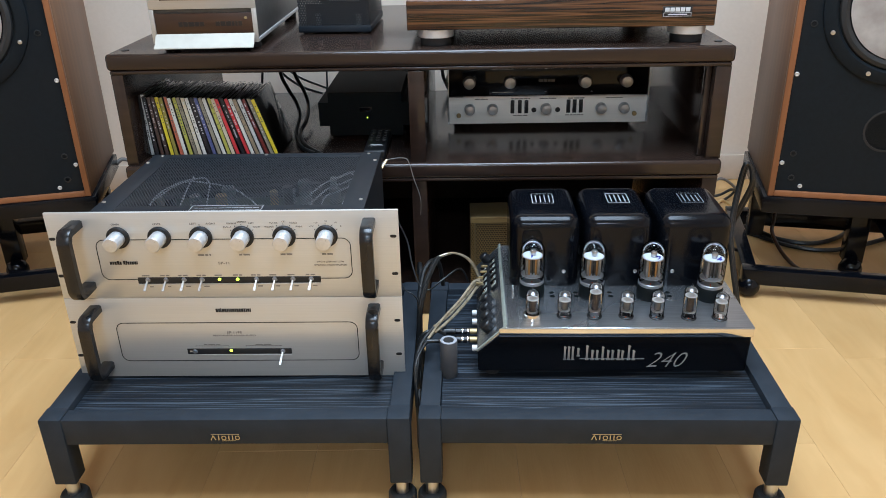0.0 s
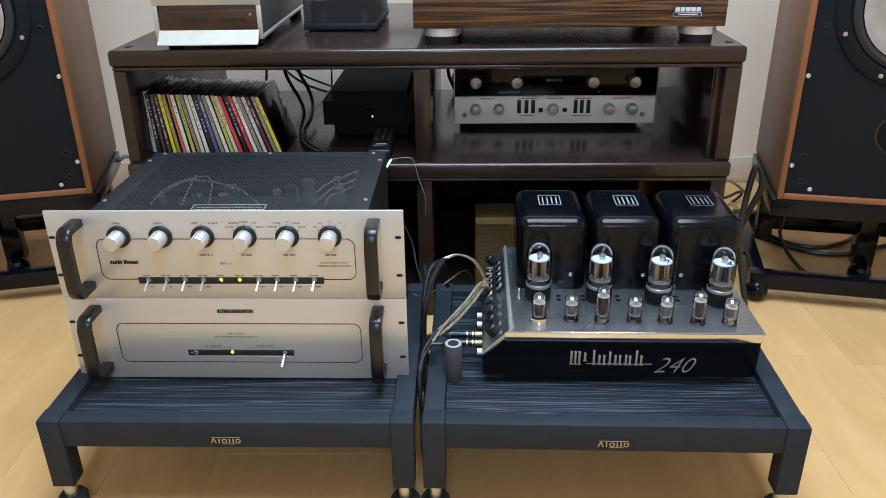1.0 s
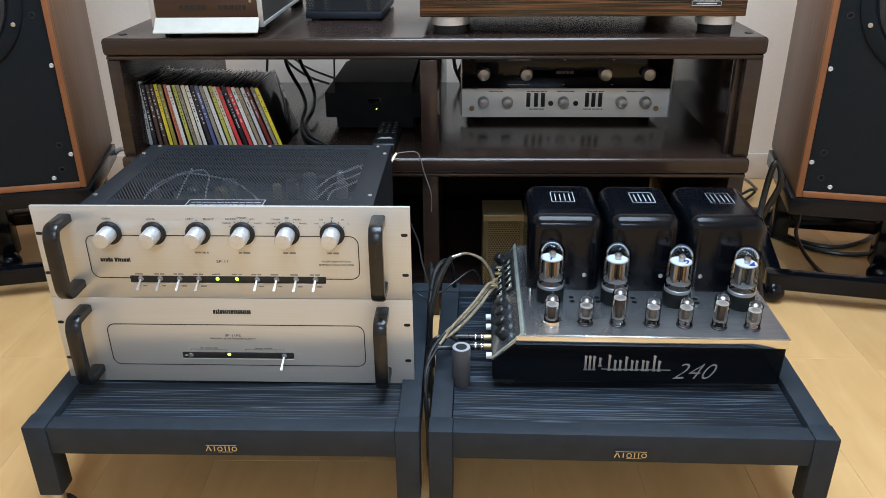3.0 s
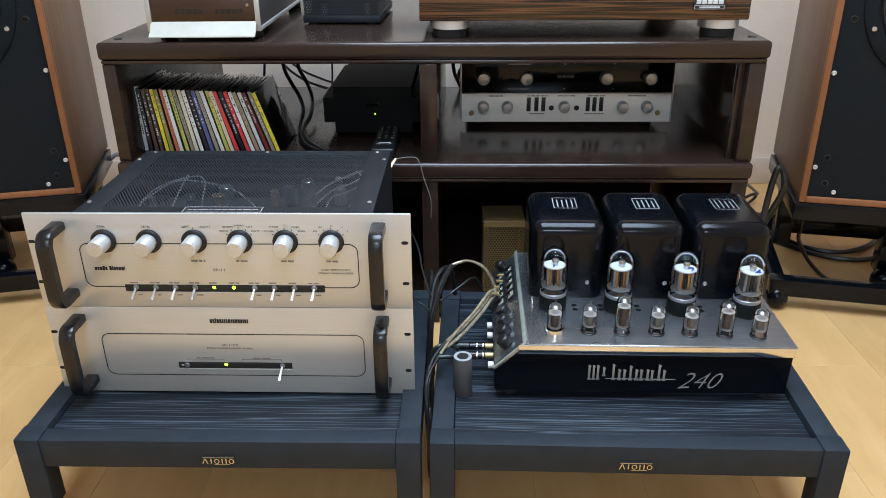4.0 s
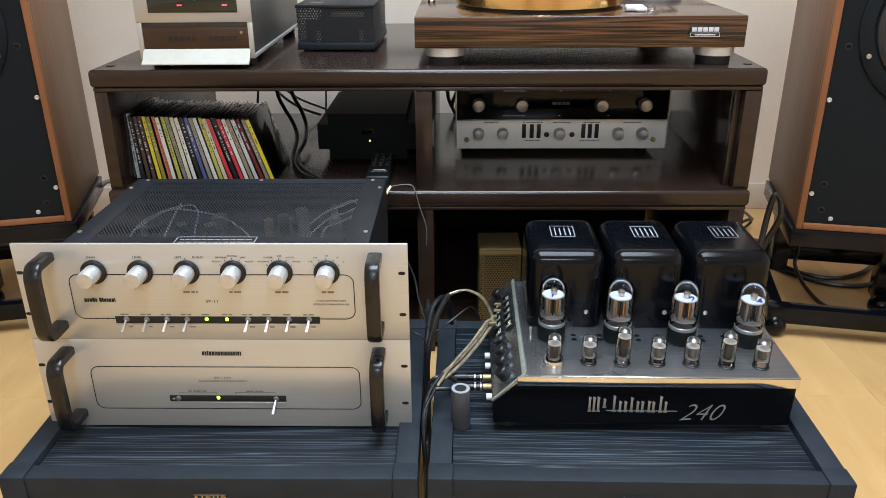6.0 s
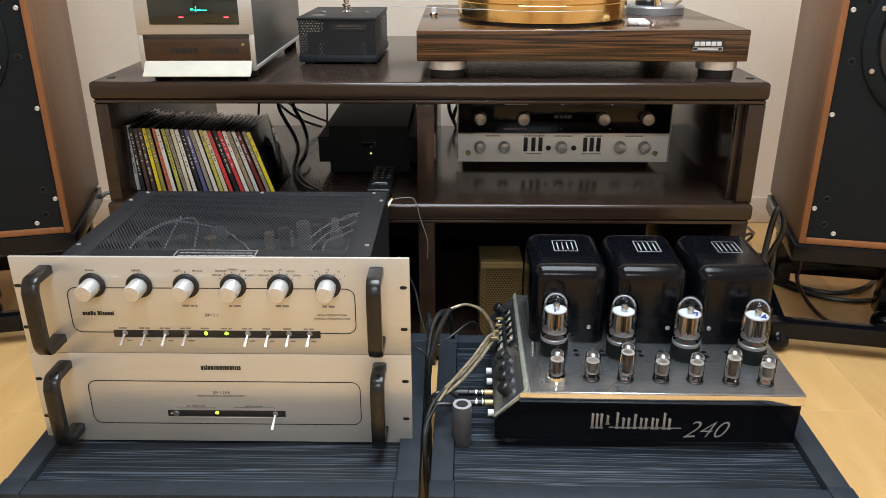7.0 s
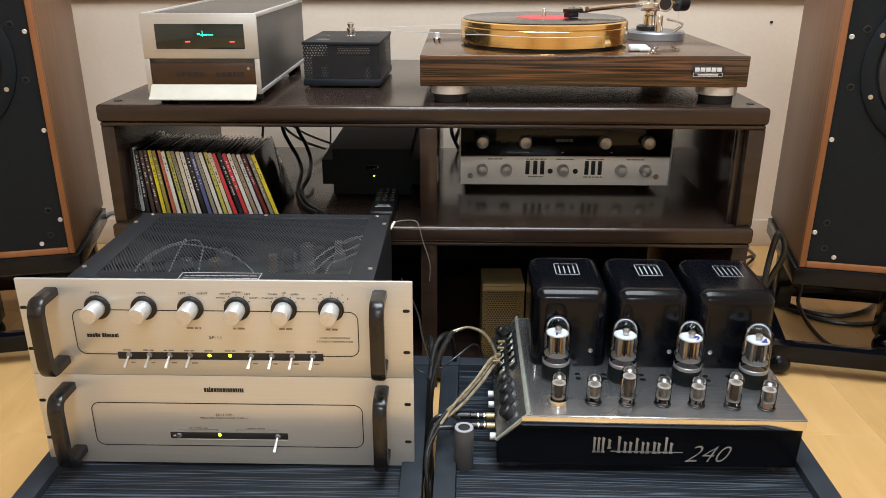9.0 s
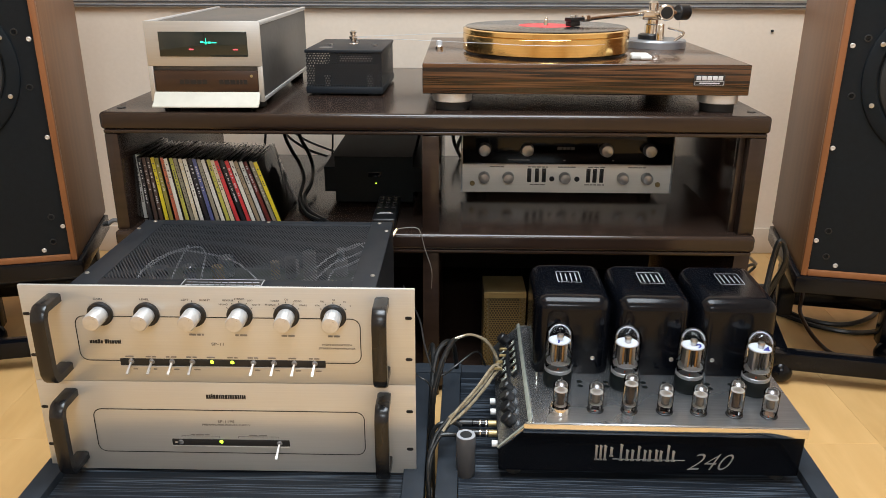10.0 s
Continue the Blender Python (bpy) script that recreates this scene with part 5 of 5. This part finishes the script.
# ---- compact discs ----
CD_COLOURS = (("white", 0.74, 0.74, 0.7), ("white", 0.74, 0.74, 0.7), ("black", 0.02, 0.02, 0.025), ("dark brown", 0.07, 0.045, 0.04), ("dark brown", 0.07, 0.045, 0.04), ("yellow", 0.72, 0.6, 0.03),
              ("olive", 0.3, 0.27, 0.06), ("coral red", 0.6, 0.17, 0.1), ("white", 0.74, 0.74, 0.7), ("lime", 0.5, 0.5, 0.1), ("grey", 0.3, 0.28, 0.22), ("cream", 0.66, 0.6, 0.45),
              ("white", 0.74, 0.74, 0.7), ("black", 0.02, 0.02, 0.025), ("blue", 0.1, 0.12, 0.3), ("grey", 0.3, 0.28, 0.22), ("white", 0.74, 0.74, 0.7), ("lime", 0.5, 0.5, 0.1),
              ("cream", 0.66, 0.6, 0.45), ("red", 0.6, 0.05, 0.06), ("black", 0.02, 0.02, 0.025), ("red", 0.6, 0.05, 0.06), ("white", 0.74, 0.74, 0.7), ("tan", 0.34, 0.27, 0.18),
              ("pale grey", 0.6, 0.61, 0.6), ("dark red", 0.16, 0.03, 0.025), ("grey", 0.3, 0.28, 0.22), ("yellow", 0.72, 0.6, 0.03))
cd_mats = {}
rng = random.Random(12)
for k, (nm, r, g, b) in enumerate(CD_COLOURS):
    f = k / (len(CD_COLOURS) - 1)
    lean = 2.5 + 16 * f ** 0.8 + rng.uniform(-0.6, 0.6)
    x = -0.5225 + 0.258 * f
    y = 0.497 + rng.uniform(-0.002, 0.004) + (0.02 if k < 2 else 0.0)
    t = thing("cd_case", (x, y, 0.3345), f"slim clear compact disc case with a {nm} spine", "compact disc", "leaning compact discs on the shelf")
    t.rotation_euler = (radians(rng.uniform(-0.8, 0.5)), radians(-lean), radians(-1))
    if nm not in cd_mats:
        cd_mats[nm] = mat("paper_" + nm.replace(" ", "_"), (r, g, b), 0.45, scale=(300, 300, 120), mix=0.7)
    w = 0.0084
    part("spine", box(x - w + 0.0009, x - 0.0009, y - 0.0002, y + 0.0008, 0.3355, 0.4575, 0.0003), cd_mats[nm], t, f"{nm} printed spine")
    part("inlay", box(x - w + 0.001, x - w + 0.003, y + 0.0042, y + 0.138, 0.336, 0.4568), cd_mats["dark brown"] if "dark brown" in cd_mats else M_BLACK, t)
    part("tray", box(x - w + 0.0032, x - 0.0022, y + 0.0042, y + 0.139, 0.336, 0.4555), M_BLACK, t, "black tray")
    part("case", box(x - w, x, y + 0.001, y + 0.141, 0.3345, 0.459, 0.0004), M_CASE, t, "clear plastic case")
    bm = bmesh.new()
    z = 0.449 - rng.uniform(0, 0.006)
    z_end = 0.36 + rng.uniform(0, 0.06)
    while z > z_end:
        h = rng.uniform(0.001, 0.0032)
        box(x - w + 0.003, x - 0.003, y - 0.0005, y - 0.0001, z - h, z, bm=bm)
        z -= h + rng.choice((0.0009, 0.0012, 0.004, 0.009))
    dark = r + g + b < 0.6
    part("spine_print", bm, M_WHITEINK if dark or (k % 5 == 1) else M_GREYINK, t)


SWING = Matrix()


# ---- loudspeakers ----
def loudspeaker(cx, cy, sign, turn):
    """Built with its inner front lower corner at the origin, then toed in."""
    zb, zt, w, dep = 0.222, 0.955, 0.39, 0.33
    side = "walnut-veneered floor loudspeaker with black baffle and cherry edge, grille off"
    t = thing("loudspeaker", (cx, cy, zb), side, "loudspeaker", "pair of loudspeakers", turn=turn)
    X = lambda a: cx + sign * a  # noqa: E731

    def bx(a, b, *rest, **kw):
        lo, hi = sorted((X(a), X(b)))
        return box(lo, hi, *rest, **kw)

    part("cabinet", bx(0, w, cy + 0.012, cy + dep, zb, zt, bevel=0.0015), M_WALNUT, t, "walnut veneered cabinet")
    part("baffle", bx(0.012, w - 0.012, cy + 0.006, cy + 0.0118, zb + 0.012, zt - 0.012), M_BAFFLE, t, "matt black baffle")
    part("edge_trim", bx(0, 0.012, cy, cy + 0.0118, zb, zt, bevel=0.0015), M_TRIM, t, "reddish cherry edge strip")
    part("edge_trim", bx(w - 0.012, w, cy, cy + 0.0118, zb, zt, bevel=0.0015), M_TRIM, t, "reddish cherry edge strip")
    part("edge_trim", bx(0.0122, w - 0.0122, cy, cy + 0.0118, zb, zb + 0.012, bevel=0.0015), M_TRIM, t, "reddish cherry edge strip")
    part("edge_trim", bx(0.0122, w - 0.0122, cy, cy + 0.0118, zt - 0.012, zt, bevel=0.0015), M_TRIM, t, "reddish cherry edge strip")
    yb = cy + 0.006
    wx, wz = X(0.195), 0.605
    ring = part("woofer_frame", lathe([(0.15, 0), (0.15, 0.004), (0.146, 0.006), (0.128, 0.0065), (0.124, 0.003), (0.123, -0.004)], (wx, yb, wz), "y", 64), M_BAFFLE, t, "black cast woofer frame")
    part("surround", lathe([(0.123, -0.002), (0.12, 0.004), (0.113, 0.0068), (0.106, 0.004), (0.1035, -0.003)], (wx, yb - 0.0002, wz), "y", 64), M_RUBBER, ring, "black rubber surround")
    part("cone", lathe([(0.1035, 0.0005), (0.1, 0.0), (0.099, -0.0006), (0.085, -0.0012), (0.084, -0.002), (0.07, -0.0028), (0.045, -0.0042), (0.0445, -0.0046)], (wx, yb - 0.0045, wz), "y", 64), M_CONE, ring, "shiny grey woofer cone")
    part("dust_cap", lathe([(0.046, 0), (0.04, 0.006), (0.026, 0.012), (0.01, 0.0145), (0, 0.015)], (wx, yb - 0.0005, wz), "y", 40), M_BLACK, ring, "dark dust cap")
    for k in range(8):
        a = radians(22.5 + 45 * k)
        part("frame_bolt", lathe([(0.0042, 0), (0.0042, 0.0024), (0.002, 0.003)], (wx + 0.138 * math.cos(a), yb - 0.006, wz + 0.138 * math.sin(a)), "y", 12), M_STEEL, ring)
    part("port", lathe([(0.042, 0), (0.042, 0.001), (0.038, 0.0012), (0.037, -0.003)], (X(0.198), yb, 0.366), "y", 40), M_INK, t, "dark round bass port")
    part("tweeter_frame", lathe([(0.052, 0), (0.052, 0.003), (0.046, 0.005), (0.03, 0.002), (0.012, 0.006), (0, 0.008)], (X(0.195), yb, 0.84), "y", 40), M_BLACK, t, "black tweeter")
    for a, z in ((0.016, 0.293), (0.017, 0.472), (0.021, 0.654), (0.06, 0.245), (0.33, 0.245), (0.372, 0.293), (0.372, 0.472), (0.372, 0.654), (0.022, 0.84), (0.372, 0.84)):
        a = max(a, 0.0185)
        part("baffle_screw", lathe([(0.0045, 0), (0.0045, 0.001), (0.003, 0.0018), (0.0014, 0.001), (0, 0.001)], (X(a), yb, z), "y", 14), M_ALUK, t, "bright cross-head screw")
    for a, z in ((0.034, 0.567), (0.037, 0.313), (0.041, 0.262), (0.044, 0.667)):
        part("peg_hole", lathe([(0.0065, 0), (0.0065, 0.0008), (0.0045, 0.0012), (0.004, -0.001)], (X(a), yb, z), "y", 16), M_INK, t, "grille peg hole")
    # stand
    s = thing("speaker_stand", (cx, cy, 0), "black steel loudspeaker stand with round feet", "speaker stand", "pair of speaker stands", turn=turn)
    part("top_plate", bx(-0.008, w + 0.008, cy - 0.004, cy + dep - 0.02, 0.187, 0.2215, bevel=0.002), M_GLOSSBLK, s, "black top frame")
    y0 = cy - 0.03
    part("base_bar", bx(-0.03, w + 0.03, y0, y0 + 0.03, 0.03, 0.066, bevel=0.002), M_GLOSSBLK, s, "black base bar")
    part("base_bar", bx(-0.03, w + 0.03, cy + dep - 0.02, cy + dep + 0.01, 0.03, 0.066, bevel=0.002), M_GLOSSBLK, s, "black base bar")
    for a in (-0.03, w):
        part("side_bar", bx(a, a + 0.03, y0 + 0.0305, cy + dep - 0.0205, 0.03, 0.066, bevel=0.002), M_GLOSSBLK, s)
    for a in (0.0, w - 0.035):
        own = bmesh.new()
        own = bx(a, a + 0.035, cy + 0.16, cy + 0.2, 0.0655, 0.1868, bevel=0.002)
        part("upright", own, M_GLOSSBLK, s, "black upright")
    part("centre_column", bx(0.205, 0.245, cy + 0.12, cy + 0.16, 0.03, 0.1868, bevel=0.002), M_GLOSSBLK, s, "black centre column")
    part("column_foot", lathe([(0.008, 0.0), (0.019, 0.005), (0.0245, 0.017), (0.0245, 0.027), (0.019, 0.04), (0.01, 0.046)], (X(0.218), cy + 0.108, 0), seg=24), M_GLOSSBLK, s, "round black foot")
    part("brace", sweep([Vector((X(0.24), cy + 0.14, 0.175)), Vector((X(0.31), cy + 0.005, 0.062))], [(-0.012, -0.005), (0.012, -0.005), (0.012, 0.005), (-0.012, 0.005)]), M_GLOSSBLK, s, "slanted black brace")
    for a in (-0.012, w + 0.012):
        for y in (y0 + 0.012, cy + dep - 0.005):
            part("foot", lathe([(0.006, 0.0), (0.016, 0.004), (0.0225, 0.014), (0.0235, 0.023), (0.021, 0.033), (0.013, 0.042), (0.008, 0.0455)], (X(a), y, 0), seg=28), M_GLOSSBLK, s, "round black ball foot")
    return t


loudspeaker(0.725, 0.535, 1, -12.5)
loudspeaker(-0.704, 0.601, -1, 13.2)


# ---- small things round the amplifiers ----
t = thing("hollow_cylinder", (0.065, 0.006, 0.1495), "dark grey hollow cylinder standing on the board", "cylinder")
part("wall", lathe([(0.0122, 0), (0.0127, 0.001), (0.0127, 0.0585), (0.0122, 0.0595), (0.0078, 0.0595), (0.0073, 0.0585), (0.0073, 0.03)], (0.065, 0.006, 0.1496), seg=36), M_GREYTUBE, t)
part("rim", lathe([(0.0122, 0.0597), (0.0119, 0.0603), (0.0081, 0.0603), (0.0079, 0.0597)], (0.065, 0.006, 0.1496), seg=36), M_GREYRING, t, "pale top ring")
# black disc across the opening, painted shade for the hollow
part("bore", lathe([(0.0077, 0.0599), (0.0077, 0.0604)], (0.065, 0.006, 0.1496), seg=28), M_INK, t)


def brass_cage():
    x0, x1, y0, y1, z0, z1 = 0.1115, 0.191, 0.488, 0.57, 0.04, 0.2
    t = thing("brass_caged_unit", (0.152, 0.545, 0.04), "brass-coloured perforated metal cage on the lower shelf", "metal cage")
    g = bmesh.new()
    c = [(x0, y0), (x1, y0), (x1, y1), (x0, y1)]
    lo = [g.verts.new((x, y, z0)) for x, y in c]
    hi = [g.verts.new((x, y, z1)) for x, y in c]
    for k in range(4):
        g.faces.new((lo[k], lo[(k + 1) % 4], hi[(k + 1) % 4], hi[k]))
    part("cage", g, M_MESHGOLD, t, "perforated brass sheet", smooth=False)
    part("lid", box(x0, x1, y0, y1, z1, z1 + 0.004, 0.001), M_BRASS, t)
    part("front_band", box(x0, x1, y0 - 0.0006, y0, z1 - 0.008, z1 + 0.0001), M_BRASS, t)
    part("core", box(x0 + 0.01, x1 - 0.01, y0 + 0.012, y1 - 0.012, z0, z1 - 0.02, 0.004), M_BLACK, t)
    return t


brass_cage()


# ---- cables ----
def cable(name, lines, material, label, category="cable", r=0.0025):
    t = thing(name, lines[0][0], label, category)
    for pts in lines:
        part("strand", cord(pts, r, n=8, steps=6), material, t)
    return t


def shifted(pts, dx, dy, dz):
    return [(x + dx, y + dy, z + dz) for x, y, z in pts]


GOLD_A = [(0.122, 0.165, 0.222), (0.115, 0.165, 0.231), (0.107, 0.16, 0.252), (0.094, 0.155, 0.272), (0.073, 0.15, 0.283), (0.052, 0.142, 0.281)]
BLACK_A = [(0.052, 0.142, 0.281), (0.046, 0.139, 0.276), (0.037, 0.13, 0.262), (0.028, 0.11, 0.245), (0.018, 0.09, 0.2), (0.018, 0.08, 0.1), (0.02, 0.07, 0.02)]
GOLD_B = [(0.122, 0.16, 0.22), (0.115, 0.155, 0.222), (0.093, 0.12, 0.21), (0.067, 0.08, 0.201), (0.043, 0.05, 0.196), (0.025, 0.02, 0.186), (0.0175, -0.01, 0.17), (0.0175, -0.03, 0.13), (0.02, -0.03, 0.06), (0.018, 0.0, 0.01)]
GOLD_C = [(0.118, 0.15, 0.228), (0.108, 0.15, 0.232), (0.084, 0.115, 0.217), (0.055, 0.07, 0.207), (0.034, 0.035, 0.194), (0.0185, 0.0, 0.183), (0.016, -0.02, 0.165), (0.0185, -0.04, 0.12), (0.0185, -0.035, 0.05), (0.0185, 0.02, 0.01)]
cable("speaker_cable", [GOLD_A, shifted(GOLD_A, 0.003, 0.012, -0.006)], M_CLEARCABLE, "clear gold twin speaker cable arching off the terminals", r=0.0017)
cable("power_cable", [BLACK_A, shifted(BLACK_A, 0.003, 0.012, -0.006)], M_CABLE, "black sleeve of the arching speaker cable", r=0.0028)
for line, off, r in ((GOLD_B, (-0.001, 0.006, 0.006), 0.0025), (GOLD_C, (0.0, 0.007, -0.005), 0.0022)):
    t = cable("speaker_cable", [line[:5], shifted(line[:5], *off)], M_CLEARCABLE, "clear gold twin speaker cable in a black sleeve between the stands", r=r)
    for pts in (line[4:], shifted(line[4:], *off)):
        part("sleeve", cord(pts, r + 0.0003, n=8, steps=6), M_CABLE, t, "black cable sleeve")
for x, y, z in ((0.118, 0.165, 0.231), (0.124, 0.175, 0.236), (0.116, 0.15, 0.228), (0.126, 0.192, 0.238)):
    t = thing("cable_lug", (x, y, z), "small gold cable lug on the terminal strip", "cable lug", "gold cable lugs")
    part("lug", box(x - 0.006, x + 0.005, y - 0.002, y + 0.002, z - 0.0018, z + 0.0018, 0.0008), M_BRASS, t)
cable("power_cable", [[(0.056, 0.22, 0.19), (0.05, 0.21, 0.236), (0.038, 0.19, 0.25), (0.025, 0.17, 0.24), (0.0185, 0.14, 0.212), (0.019, 0.11, 0.19), (0.0185, 0.09, 0.1), (0.0185, 0.07, 0.03)]], M_CABLE, "black mains cable hanging between the stands", r=0.0038)
cable("power_cable", [[(0.012, 0.25, 0.2), (0.0185, 0.2, 0.24), (0.02, 0.16, 0.22), (0.0165, 0.12, 0.17), (0.0205, 0.06, 0.09), (0.0185, 0.02, 0.05), (0.0185, -0.01, 0.06), (0.0185, 0.0, 0.1), (0.0185, 0.05, 0.13)]], M_CABLE, "black mains cable looped between the stands", r=0.0036)
cable("signal_cable", [[(0.06, 0.036, 0.187), (0.047, 0.032, 0.192), (0.026, 0.03, 0.19), (0.0185, 0.03, 0.17), (0.018, 0.02, 0.1), (0.0185, 0.05, 0.03)]], M_CABLE, "black signal cable leaving a gold plug", r=0.003)
cable("signal_cable", [[(0.06, 0.06, 0.187), (0.045, 0.06, 0.194), (0.026, 0.055, 0.19), (0.0185, 0.05, 0.165), (0.0185, 0.045, 0.08), (0.0185, 0.06, 0.02)]], M_CABLE, "black signal cable leaving a gold plug", r=0.003)
cable("thin_cable", [[(-0.03, 0.29, 0.3), (-0.002, 0.2, 0.285), (0.007, 0.16, 0.262), (0.02, 0.13, 0.235), (0.035, 0.13, 0.228), (0.056, 0.14, 0.24), (0.085, 0.17, 0.245), (0.1, 0.21, 0.2)]], M_CABLE, "thin black wire behind the preamplifier", r=0.0013)
cable("thin_cable", [[(-0.02, 0.15, 0.25), (-0.002, 0.1, 0.245), (0.012, 0.09, 0.24), (0.019, 0.09, 0.22), (0.0185, 0.08, 0.15)]], M_CABLE, "thin black wire behind the preamplifier", r=0.0011)
t = cable("thin_cable", [[(-0.06, 0.42, 0.33), (-0.054, 0.438, 0.342), (-0.036, 0.445, 0.3455), (-0.013, 0.4445, 0.3455), (-0.0055, 0.4435, 0.333), (0.001, 0.442, 0.307), (0.011, 0.44, 0.276), (0.0135, 0.443, 0.252), (0.01, 0.47, 0.2)]], M_GREYCABLE, "thin grey wire hanging over the shelf edge", r=0.0008)
part("plug", sweep([Vector((-0.058, 0.425, 0.333)), Vector((-0.049, 0.441, 0.3445))], circle(0.0024, 8)), M_GOLDINK, t, "small yellow plug")
CD1 = [(-0.335, 0.9, 0.5), (-0.321, 0.85, 0.429), (-0.302, 0.82, 0.399), (-0.278, 0.78, 0.377), (-0.26, 0.72, 0.36), (-0.254, 0.632, 0.345), (-0.229, 0.548, 0.3405), (-0.195, 0.503, 0.3395)]
CD2 = [(-0.31, 0.9, 0.5), (-0.289, 0.85, 0.429), (-0.265, 0.82, 0.393), (-0.25, 0.78, 0.368), (-0.242, 0.7, 0.355), (-0.245, 0.632, 0.345), (-0.222, 0.559, 0.3405), (-0.179, 0.496, 0.3395)]
cable("power_cable", [CD1], M_CABLE, "thick black cable curving over the shelf", r=0.0042)
cable("power_cable", [CD2], M_CABLE, "thick black cable curving over the shelf", r=0.0042)
cable("signal_cable", [[(-0.36, 0.94, 0.45), (-0.339, 0.95, 0.407), (-0.298, 0.97, 0.368), (-0.252, 1.0, 0.342)]], M_GREYCABLE, "grey cable behind the compact discs", r=0.003)
cable("signal_cable", [[(-0.365, 0.94, 0.46), (-0.33, 0.95, 0.42), (-0.29, 0.97, 0.385), (-0.21, 1.0, 0.345)]], M_GREYCABLE, "grey cable behind the compact discs", r=0.0025)
cable("signal_cable", [[(0.055, 1.02, 0.4), (0.058, 1.02, 0.375), (0.066, 1.02, 0.355), (0.075, 1.02, 0.336)], [(0.09, 1.02, 0.41), (0.072, 1.02, 0.378), (0.066, 1.02, 0.355)]], M_GREYCABLE, "grey forked cable behind the vintage preamplifier", r=0.0045)
cable("power_cable", [[(-0.392, 1.0, 0.48), (-0.394, 0.98, 0.4), (-0.4, 0.96, 0.345)]], M_CABLE, "thin black cable behind the compact discs", r=0.003)
cable("power_cable", [[(-0.234, 1.02, 0.49), (-0.236, 1.0, 0.395), (-0.237, 1.0, 0.372), (-0.24, 1.0, 0.339)]], M_CABLE, "thin black cable behind the player", r=0.0022)
LOOP = [(0.66, 0.43, 0.006), (0.645, 0.42, 0.05), (0.629, 0.45, 0.156), (0.637, 0.48, 0.199), (0.649, 0.5, 0.258), (0.656, 0.5, 0.302), (0.667, 0.5, 0.298), (0.674, 0.5, 0.263), (0.672, 0.53, 0.207), (0.67, 0.57, 0.14), (0.69, 0.66, 0.05), (0.75, 0.75, 0.008)]
cable("power_cable", [LOOP, shifted(LOOP, 0.012, 0.02, -0.012)], M_CABLE, "black cable bent in a tall loop beside the speaker stand", r=0.0042)
cable("power_cable", [[(0.78, 0.9, 0.006), (0.839, 0.869, 0.006), (0.883, 0.796, 0.006), (0.954, 0.766, 0.006), (1.041, 0.807, 0.006), (1.09, 0.877, 0.006), (1.06, 0.95, 0.006), (0.95, 1.0, 0.006)]], M_CABLE, "black cable coiled on the floor under the stand", r=0.0055)
cable("power_cable", [[(0.77, 0.87, 0.006), (0.831, 0.826, 0.006), (0.894, 0.755, 0.006), (0.977, 0.725, 0.006), (1.088, 0.761, 0.006), (1.2, 0.82, 0.006)]], M_CABLE, "black cable coiled on the floor under the stand", r=0.0055)
cable("speaker_cable", [[(0.86, 0.8, 0.16), (0.848, 0.76, 0.08), (0.841, 0.745, 0.05), (0.85, 0.712, 0.02), (0.859, 0.667, 0.006), (0.867, 0.621, 0.006), (0.9, 0.58, 0.006)]], M_BROWNPANEL, "brown speaker cable hanging to the floor", r=0.0045)
for k, pts in enumerate(([(0.72, 1.1, 0.006), (0.804, 1.06, 0.02), (0.852, 1.07, 0.035), (0.87, 1.09, 0.02), (0.827, 1.055, 0.008), (0.76, 1.02, 0.006)],
                         [(0.7, 1.15, 0.006), (0.78, 1.1, 0.03), (0.84, 1.12, 0.05), (0.9, 1.15, 0.006)],
                         [(0.69, 0.98, 0.006), (0.76, 0.95, 0.02), (0.8, 0.99, 0.035), (0.84, 1.0, 0.006)])):
    cable("tangled_cable", [pts], (M_CABLE, M_GREYCABLE, M_GOLDINK)[k], ("tangled black cable by the wall", "tangled grey cable by the wall", "tangled yellowish cable by the wall")[k], r=0.004)
cable("speaker_cable", [[(-0.8, 0.95, 0.17), (-0.77, 0.9, 0.196), (-0.753, 0.9, 0.208), (-0.73, 0.9, 0.2), (-0.69, 0.9, 0.16), (-0.66, 0.92, 0.006)]], M_GREYCABLE, "grey cable looping behind the loudspeaker", r=0.005)
cable("power_cable", [[(-0.78, 0.8, 0.12), (-0.73, 0.78, 0.15), (-0.68, 0.75, 0.1), (-0.64, 0.7, 0.006)]], M_CABLE, "black cable behind the loudspeaker", r=0.005)


# ---- floor planks ----
def plank_mesh(w, l):
    bm = box(0.0001, w - 0.0001, 0.0001, l - 0.0001, -0.0055, 0.0, 0.0004, 1)
    mesh = bpy.data.meshes.new("plank")
    bm.to_mesh(mesh)
    bm.free()
    mesh.materials.append(M_FLOOR)
    return mesh


PITCH, LONG = 0.158, 0.91
cut = {}
rng = random.Random(21)
for c in range(-19, 10):
    x0, x1 = max(0.80 + c * PITCH, XL), min(0.80 + (c + 1) * PITCH, XR)
    y = {0: 0.263, -10: 0.302}.get(c, rng.choice((0.02, 0.3, 0.45, 0.62, 0.8))) - 7 * LONG
    while y < YB:
        y0, y1 = max(y, YF), min(y + LONG, YB)
        y += LONG
        if y1 - y0 < 0.01 or x1 - x0 < 0.01:
            continue
        size = (round(x1 - x0, 4), round(y1 - y0, 4))
        if size not in cut:
            cut[size] = plank_mesh(*size)
        ob = new("plank", cut[size])
        ob.location = (x0, y0, 0)
        ob.parent = FLOOR
        ob.matrix_parent_inverse = Matrix.Translation(-FLOOR.location)
